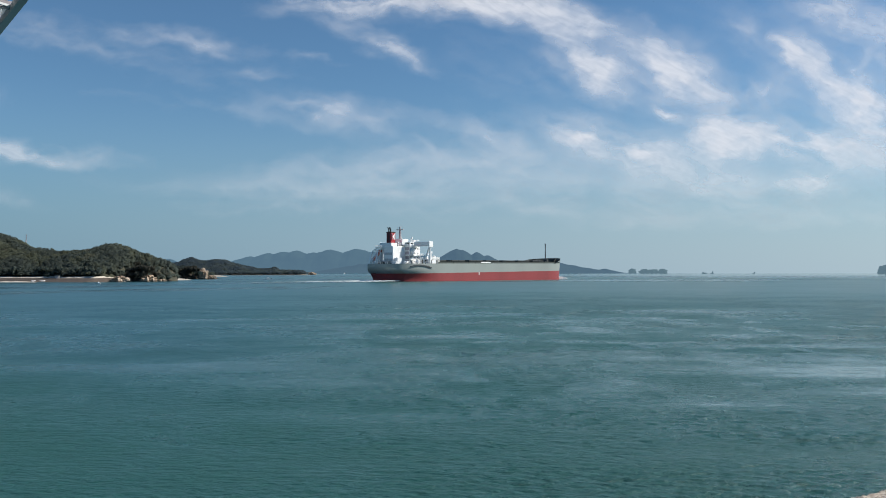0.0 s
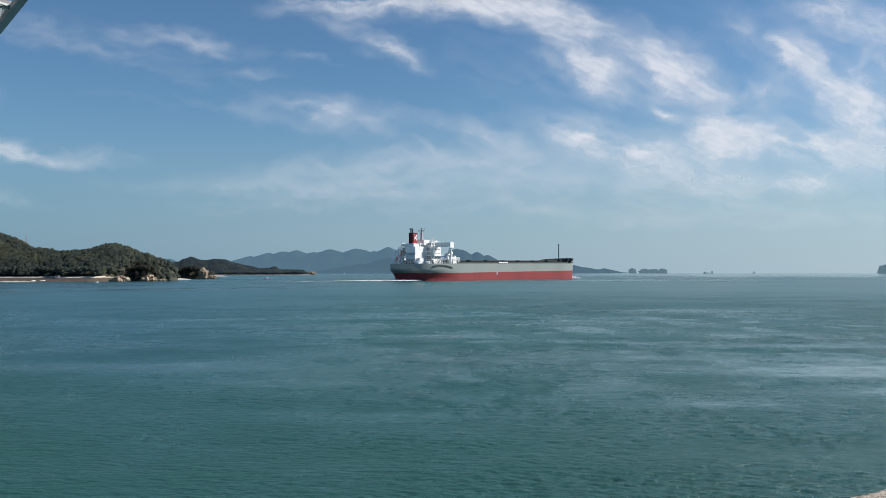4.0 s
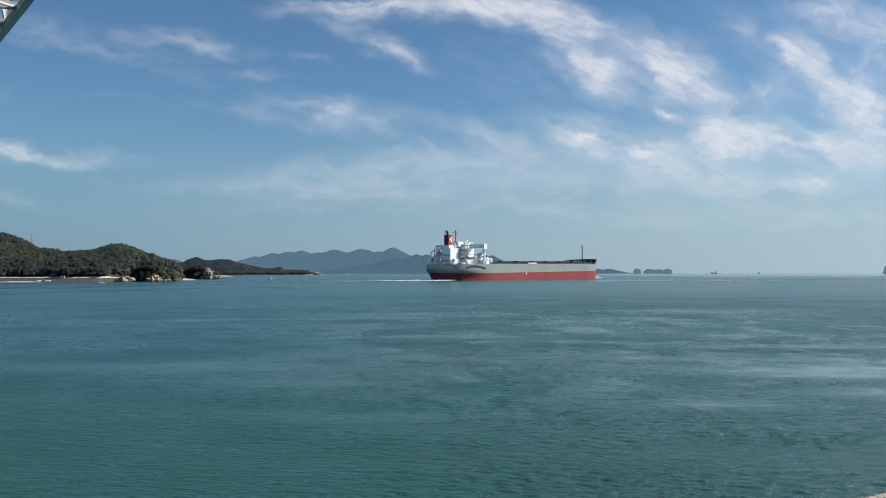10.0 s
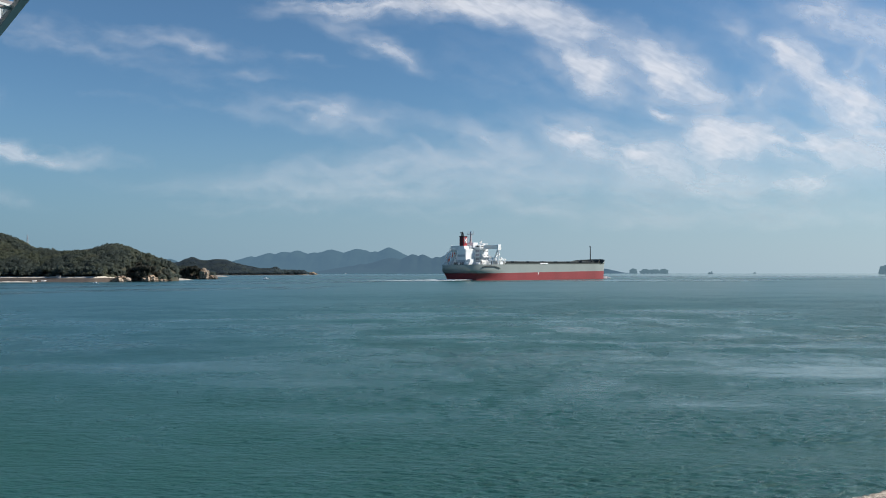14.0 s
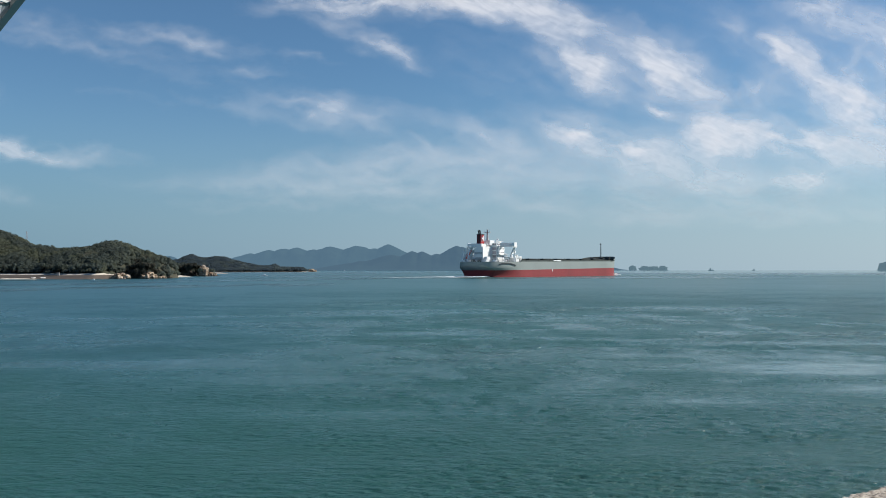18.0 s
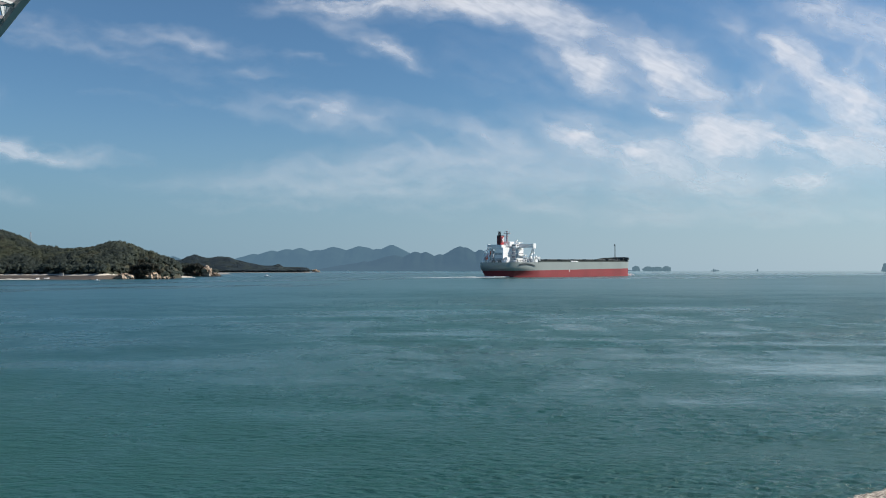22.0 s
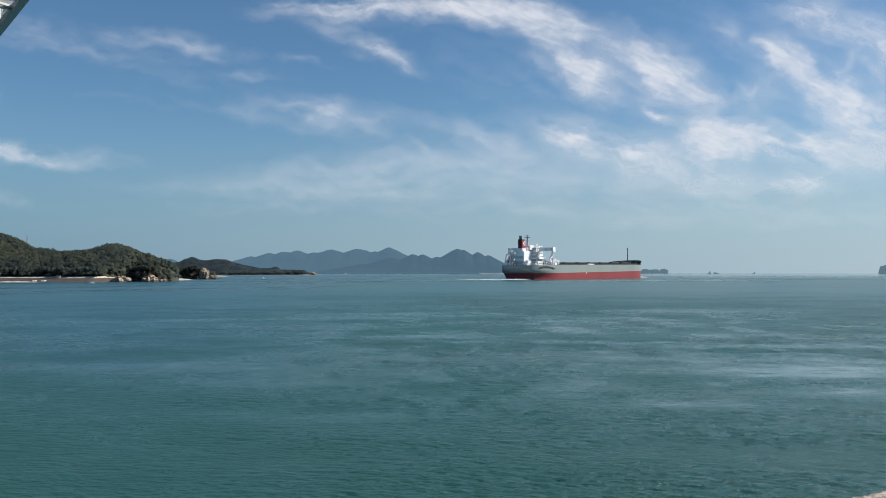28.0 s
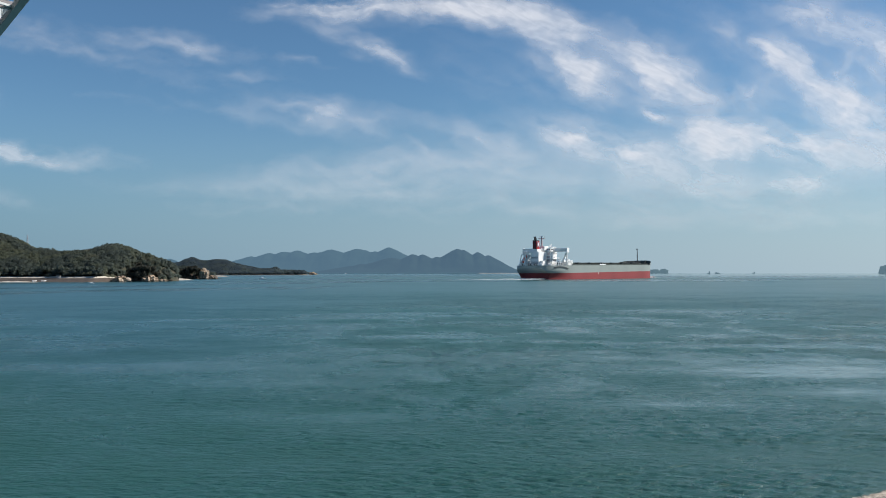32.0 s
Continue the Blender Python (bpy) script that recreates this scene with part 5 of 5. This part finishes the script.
def build_wake():
    """Rough foam that the ship drags: a bow wave, a seething patch under the counter and the long pale trail astern."""
    wake = thing("ship_wake", None, "white foam of a bow wave and a long stern wake", "wake")
    rng = np.random.default_rng(8)

    def patch(name, u0, u1, w_of, count, size, high, label):
        bm = bmesh.new()
        for _ in range(count):
            k = rng.uniform(0, 1)
            u = u0 + (u1 - u0) * k
            w = w_of(k) + rng.normal(0, 0.25) * size * 2
            s = size * rng.uniform(0.5, 1.3)
            got = bmesh.ops.create_icosphere(bm, subdivisions=1, radius=1.0)["verts"]
            lean = rng.uniform(0, 3.1)
            for v in got:
                p = v.co * (1 + rng.normal(0, 0.15))
                x, y = p.x * s * 1.8, p.y * s
                v.co = Vector((u + x * math.cos(lean) - y * math.sin(lean) * 0.5, -w + x * math.sin(lean) * 0.5 + y * math.cos(lean), p.z * high * rng.uniform(.6, 1.2)))
        part(name, bm, FOAM, wake, label)

    patch("stern_foam", -14, 7, lambda k: (1 - k) * rng.uniform(-9, 9) + k * rng.uniform(-9, 9), 170, 1.3, 0.7, "seething white foam under the stern")
    patch("bow_wave", 214, 230, lambda k: (1 if rng.uniform(0, 1) < .6 else -1) * (1 - k) * 13 + 1.5, 150, 2.0, 2.0, "white bow wave")
    for lane, far, name in ((-1, 85, "wake_streak"), (1, 135, "wake_streak"), (0, 50, "churned_water")):
        verts, faces, dens, n, k = [], [], [], 60, 6
        for i in range(n + 1):
            s = i / n
            for j in range(k + 1):
                v = j / k * 2 - 1
                half = (2.4 + 2.6 * s) * (1 + 0.4 * noise.noise(Vector((s * 14, lane * 3.0, 1)))) * (2.2 if lane == 0 else 1)
                mid = lane * (9 + 5 * s) + 1.5 * noise.noise(Vector((s * 12, lane * 5.0, 0)))
                verts.append((3 - far * s, mid + v * half, 0.1 + 0.7 * (1 - v * v) * (1 - s)))
                dens.append((1 - v * v) ** 0.6 * (1.25 - 1.1 * s) * min(1, (1 - s) * 4))
        for i in range(n):
            for j in range(k):
                a = i * (k + 1) + j
                faces.append((a, a + 1, a + k + 2, a + k + 1))
        ob = link_mesh(name, verts, faces, THIN_FOAM, wake, "white foam streak astern", True)
        ob.data.attributes.new("thick", "FLOAT", "POINT").data.foreach_set("value", dens)
    # the smooth lane that the hull leaves, widening astern
    for lane in (-1, 1):
        verts, faces, dens, n, k = [], [], [], 70, 5
        for i in range(n + 1):
            s = i / n
            for j in range(k + 1):
                v = j / k * 2 - 1
                half = 3 + 7 * s
                mid = lane * (9 + 16 * s) + 3 * noise.noise(Vector((s * 9, lane * 5.0, 0)))
                verts.append((-20 - 330 * s, mid + v * half, 0.06))
                dens.append((1 - v * v) * (1.5 - 0.7 * s) * min(1, (1 - s) * 4))
        for i in range(n):
            for j in range(k):
                a = i * (k + 1) + j
                faces.append((a, a + 1, a + k + 2, a + k + 1))
        ob = link_mesh("wake_lane", verts, faces, SLICK, wake, "smooth pale lane of the wake", True)
        ob.data.attributes.new("thick", "FLOAT", "POINT").data.foreach_set("value", dens)
    return wake


wake = build_wake()

# ---- terrace with its stone parapet ----
def build_terrace():
    along, out = Vector((0.817, 0.5765, 0)), Vector((-0.5765, 0.817, 0))
    edge = Vector((1.652, 3.448, 0))
    far, back = along * 40, -out * 45
    c = edge - out * 0.45
    corners = [c - along * 30, c + far, c + far + back, c - along * 30 + back]
    bm = bmesh.new()
    low = [bm.verts.new((p.x, p.y, -3.0)) for p in corners]
    top = [bm.verts.new((p.x, p.y, 4.42)) for p in corners]
    bm.faces.new(top)
    bm.faces.new(low[::-1])
    for k in range(4):
        bm.faces.new((low[k], low[(k + 1) % 4], top[(k + 1) % 4], top[k]))
    tagged(part("ground_terrace", bm, PAVING, None, "worn stone terrace above the sea"), "", "terrace", kind="structure")
    wall = thing("wall_parapet", pose(edge.x, edge.y, 0, 0, 0, math.degrees(math.atan2(along.y, along.x))),
                 "low parapet of rough pink-tan granite blocks", "wall", kind="structure")
    rng = np.random.default_rng(12)
    bm = bmesh.new()
    box(bm, (-30, -0.42, -3), (40, -0.05, 4.7), 0.03)
    part("wall_core", bm, GRANITE, wall)
    u = -13.3
    while u < 14:
        wide = rng.uniform(0.6, 0.95)
        near = -0.9 < u < 1.2
        bm = bmesh.new()
        bmesh.ops.create_cube(bm, size=1.0)
        bmesh.ops.subdivide_edges(bm, edges=bm.edges, cuts=40 if near else 8, use_grid_fill=True)
        for v in bm.verts:
            p = Vector((v.co.x * (wide - 0.012), v.co.y * 0.46, v.co.z * 0.44))
            worn = max(0.0, abs(v.co.y) + abs(v.co.z) - 0.93) * 0.12
            q = Vector((p.x + u * 3, p.y, p.z))
            jag = noise.fractal(q * 9, 0.8, 2.2, 4) * 0.012
            if near:
                jag += noise.fractal(q * 45, 0.7, 2.2, 4) * 0.011
            v.co = p * (1 - worn) + p.normalized() * jag
        ob = part("stone", bm, GRANITE, wall, "", True)
        ob.location = (u + wide / 2, -0.232, 4.905)
        u += wide


build_terrace()


# ---- the truss bridge overhead ----
def build_bridge():
    heading = 36.7
    span = thing("truss_bridge", pose(0, 0, 0, 0, 0, heading), "grey steel truss bridge high overhead", "bridge")
    # local: y along the bridge, x across it
    z0, z1, x0, x1 = 51.68, 63.5, 4.5, 28.48
    for name, z, size in (("bottom_chord", z0, 1.3), ("top_chord", z1, 1.2)):
        for x in (x0, x1):
            bm = bmesh.new()
            box(bm, (x - size, -60, z - size / 2), (x, 330, z + size / 2), 0.05)
            part(name, bm, STEEL, span, "grey steel box chord")
    n = 32
    for k in range(n + 1):
        y = -54 + k * 12
        for x in (x0, x1):
            bm = bmesh.new()
            beam(bm, (x - 0.6, y, z0), (x - 0.6, y, z1), 0.5, 0.5)
            part("post", bm, STEEL_PALE, span)
            if k < n:
                bm = bmesh.new()
                beam(bm, (x - 0.6, y, z0 if k % 2 else z1), (x - 0.6, y + 12, z1 if k % 2 else z0), 0.6, 0.7)
                part("diagonal", bm, STEEL_PALE, span)
        bm = bmesh.new()
        box(bm, (x0 - 0.8, y - 0.3, z0 - 0.2), (x1 - 0.5, y + 0.3, z0 + 1.2), 0.03)
        part("cross_beam", bm, STEEL, span)
        if k < n:
            bm = bmesh.new()
            beam(bm, (x0 - 0.6, y, z0 + 0.3), (x1 - 0.6, y + 12, z0 + 0.3), 0.4, 0.4)
            beam(bm, (x1 - 0.6, y, z0 + 0.3), (x0 - 0.6, y + 12, z0 + 0.3), 0.4, 0.4)
            part("wind_brace", bm, STEEL_PALE, span)
    for x in (6, 10, 14, 18, 22):
        bm = bmesh.new()
        box(bm, (x - 0.2, -60, z0 + 1.2), (x + 0.2, 330, z0 + 1.9), 0.02)
        part("stringer", bm, STEEL_PALE, span)
    bm = bmesh.new()
    box(bm, (x0 - 2.5, -60, z1 + 0.7), (x1 + 1.5, 330, z1 + 1.6), 0.05)
    part("road_deck", bm, CONCRETE, span, "pale concrete road deck")
    for x in (x0 - 0.65, x1 - 0.65):
        for a in (321, -58):
            part("pier", made(box, (x - 2, a, -4), (x + 2, a + 6, z0 - 0.7), 0.2), CONCRETE, span, "tall concrete pier")


build_bridge()


# ---- clouds ----
CLOUD_HEIGHT = 330.0


def build_clouds():
    """A thin layer of ice cloud that drifts to the left and away: patches of torn wisps on one level."""
    bank = thing("cloud_bank", None, "thin white wind-torn cirrus clouds in a blue sky", "clouds", kind="structure")

    def patch(seed, step, wisps, share=1.0, lift=0.0, torn=0.6):
        """One patch. Wisps: bearing and height in thousandths of the distance, half length and half depth in the same measure, lean in degrees, thickness."""
        w = np.array(wisps, float)
        reach = np.hypot(w[:, 2], w[:, 3]) * 1.25
        s0, s1 = (w[:, 0] - reach).min(), (w[:, 0] + reach).max()
        r0, r1 = max(69.0 * share, (w[:, 1] - reach).min()), (w[:, 1] + reach).max()
        s, r = np.meshgrid(np.arange(s0, s1, step), np.arange(r0, r1, step), indexing="xy")
        # the wind has pulled the whole patch about
        ws = s + 20 * fbm(s / 70, r / 45, 4, seed + 1) + 3 * fbm(s / 18, r / 10, 3, seed + 2, 0.45)
        wr = r + 12 * fbm(s / 70, r / 45, 4, seed + 3) + 1.5 * fbm(s / 18, r / 10, 3, seed + 4, 0.45)
        gone = np.ones_like(s)
        for k, (a, b, wide, high, lean, thick) in enumerate(wisps):
            c, n = math.cos(radians(lean)), math.sin(radians(lean))
            p, q = (ws - a) * c + (wr - b) * n, -(ws - a) * n + (wr - b) * c
            fibre = fbm(p / 60 + 3.1 * k, q / 9 + 1.7 * k, 5, seed + 5, 0.5)
            billow = fbm(p / 48 - 2.3 * k, q / 22 + k, 5, seed + 6, 0.5)
            body = thick * np.exp(-1.35 * ((p / wide) ** 2 + (q / high) ** 2)) * np.clip(0.98 - 0.43 * torn + torn * fibre + 0.85 * billow, 0, 2)
            gone *= 1 - np.clip(body, 0, 0.97)
        dens = np.clip((1 - gone - 0.035) / 0.93, 0, 1)
        dens = dens * (0.75 + 0.25 * dens) * np.clip((r - r0) / (18 * share), 0, 1)
        away = CLOUD_HEIGHT * share / r * 1000
        verts = np.stack([s * away / 1000, away, np.full_like(s, CLOUD_HEIGHT * share + EYE[2] + lift + seed * 0.03)], -1).reshape(-1, 3)
        ny, nx = s.shape
        i, j = np.meshgrid(np.arange(ny - 1), np.arange(nx - 1), indexing="ij")
        a = (i * nx + j).ravel()
        quads = np.stack([a, a + 1, a + nx + 1, a + nx], -1)
        quads = quads[dens.ravel()[quads].max(1) > 0.004]
        used, faces = np.unique(quads, return_inverse=True)
        ob = link_mesh("cloud", verts[used].tolist(), faces.reshape(-1, 4).tolist(), CIRRUS, bank, "", True)
        uv = ob.data.uv_layers.new(name="grain")
        flat = np.stack([s.ravel() / 100, r.ravel() / 100], -1)[used]
        uv.data.foreach_set("uv", flat[faces.ravel()].ravel())
        ob.data.attributes.new("thick", "FLOAT", "POINT").data.foreach_set("value", dens.ravel()[used])

    # faint streaks of the blue left side
    patch(11, 1.7, [(-318, 274, 120, 17, -9, 0.31), (-296, 270, 60, 11, -8, 0.34), (-425, 266, 105, 13, -10, 0.26), (-490, 290, 70, 20, -8, 0.22), (-212, 234, 42, 8, 2, 0.26),
                    (-300, 232, 110, 12, -10, 0.10), (-370, 205, 130, 10, -6, 0.09)])
    patch(23, 1.7, [(-485, 138, 118, 13, -4, 0.56), (-540, 142, 60, 12, -4, 0.36), (-500, 80, 70, 14, -22, 0.22)], torn=0.35)
    patch(31, 1.7, [(-140, 190, 80, 22, -8, 0.45), (-105, 184, 60, 14, -6, 0.34), (-230, 188, 90, 10, -14, 0.18), (-10, 180, 60, 11, -10, 0.22)], torn=0.35)
    patch(47, 1.7, [(-70, 270, 62, 17, -22, 0.56), (-38, 254, 36, 10, -30, 0.48), (-92, 320, 100, 17, 2, 0.88), (-20, 312, 60, 16, -10, 0.48), (-150, 300, 90, 10, -4, 0.24), (-150, 250, 40, 8, -10, 0.24)])
    # the broad thin band over the middle
    patch(53, 1.7, [(-122, 122, 150, 17, 2, 0.27), (-20, 124, 130, 22, 3, 0.30), (-190, 100, 210, 17, -1, 0.23), (-60, 98, 210, 17, 0, 0.23), (47, 161, 50, 17, -24, 0.40), (84, 150, 60, 14, -28, 0.27),
                    (90, 121, 110, 24, -3, 0.33), (-20, 147, 22, 7, -30, 0.30)], torn=0.35)
    # the torn right side
    patch(61, 1.7, [(40, 318, 70, 16, 0, 1.15), (95, 312, 70, 20, -8, 1.15), (150, 296, 56, 23, -14, 1.0), (212, 276, 36, 14, -28, 0.3), (178, 240, 55, 28, -32, 1.0), (186, 232, 30, 14, -30, 0.7),
                    (268, 240, 62, 34, -28, 1.1), (300, 218, 46, 20, -35, 0.8), (262, 255, 40, 16, -10, 0.7), (263, 188, 24, 7, -35, 0.75)], torn=0.3)
    patch(79, 1.7, [(421, 262, 27, 19, -45, 1.25), (446, 230, 48, 20, -48, 0.95), (484, 196, 66, 38, -40, 1.0), (362, 282, 34, 22, -35, 0.45), (385, 218, 30, 36, -55, 0.5), (495, 240, 26, 8, 78, 0.6),
                    (482, 297, 80, 24, -15, 0.75), (560, 150, 70, 40, -20, 0.9), (560, 260, 80, 40, -30, 0.8)], torn=0.3)
    patch(83, 1.7, [(333, 158, 50, 38, -8, 1.35), (322, 150, 36, 20, 0, 0.60), (205, 147, 100, 27, -15, 0.9), (160, 152, 60, 16, -20, 0.43), (255, 125, 90, 18, -5, 0.42), (422, 150, 70, 23, -8, 1.05),
                    (429, 104, 66, 15, 3, 0.65), (497, 138, 52, 26, -10, 0.65), (330, 106, 110, 16, 0, 0.3), (230, 98, 150, 15, 0, 0.27)], torn=0.3)
    # thin veils between the wisps
    patch(97, 4.0, [(330, 195, 230, 80, -14, 0.15), (120, 215, 200, 60, -20, 0.11), (60, 130, 260, 40, -4, 0.17), (-300, 240, 220, 45, -12, 0.08), (430, 270, 150, 60, -20, 0.15)], 1.0, 2.0)
    # a thin low veil, far off
    patch(101, 2.4, [(330, 84, 210, 24, 2, 0.24), (100, 78, 190, 20, -2, 0.22), (430, 66, 150, 18, 4, 0.24), (260, 62, 110, 13, 2, 0.22), (-170, 78, 170, 16, 0, 0.17)], 0.6)
    # unseen wisps added overhead, thickest towards the sun, to brighten the water's reflection
    patch(113, 9.0, [(150, 400, 150, 40, -15, 0.9), (380, 390, 150, 40, -20, 1.0), (660, 190, 120, 50, -15, 1.2), (800, 250, 150, 60, -10, 1.2), (-250, 430, 140, 40, -10, 0.7), (-100, 620, 220, 70, -10, 0.8), (-640, 220, 90, 40, -5, 0.7), (200, 900, 420, 140, -10, 1.0)], 1.0, 4.0)
    return bank


clouds = build_clouds()


# ---- what moves ----
HEADING, SPEED = 53.3, 5.82


def motions():
    go = Vector((math.cos(radians(HEADING)), math.sin(radians(HEADING)), 0))
    start = Vector((-38.1, 555.8, 0))
    rows = [(t, pose(*(start + go * SPEED * t), 0, 0, HEADING)) for t in range(0, 33, 4)]
    walk(ship, rows)
    walk(wake, rows)
    walk(clouds, [(t, pose(-21.8 * t / 32, 17.8 * t / 32, 0)) for t in range(0, 33, 8)])
    walk(motor_boat, [(t, pose(-183 - 0.13 * t, 452, 0, 0, 0, 178)) for t in range(0, 33, 8)])
    walk(skiff, [(t, pose(-150 - 0.178 * t, 730, 0, 0, 0, 175)) for t in range(0, 33, 8)])
    walk(coaster_a, [(t, pose(1121 - 0.55 * t, 3550, 0, 0, 0, 200)) for t in range(0, 33, 8)])
    walk(coaster_b, [(t, pose(1075 + 1.55 * t, 3500, 0, 0, 0, 10)) for t in range(0, 33, 8)])
    walk(coaster_c, [(t, pose(1292 - 0.15 * t, 3540, 0, 0, 0, 190)) for t in range(0, 33, 8)])
    walk(sea, [(t, pose(-0.07 * t, 0.0, 0)) for t in range(0, 33, 8)])


motions()
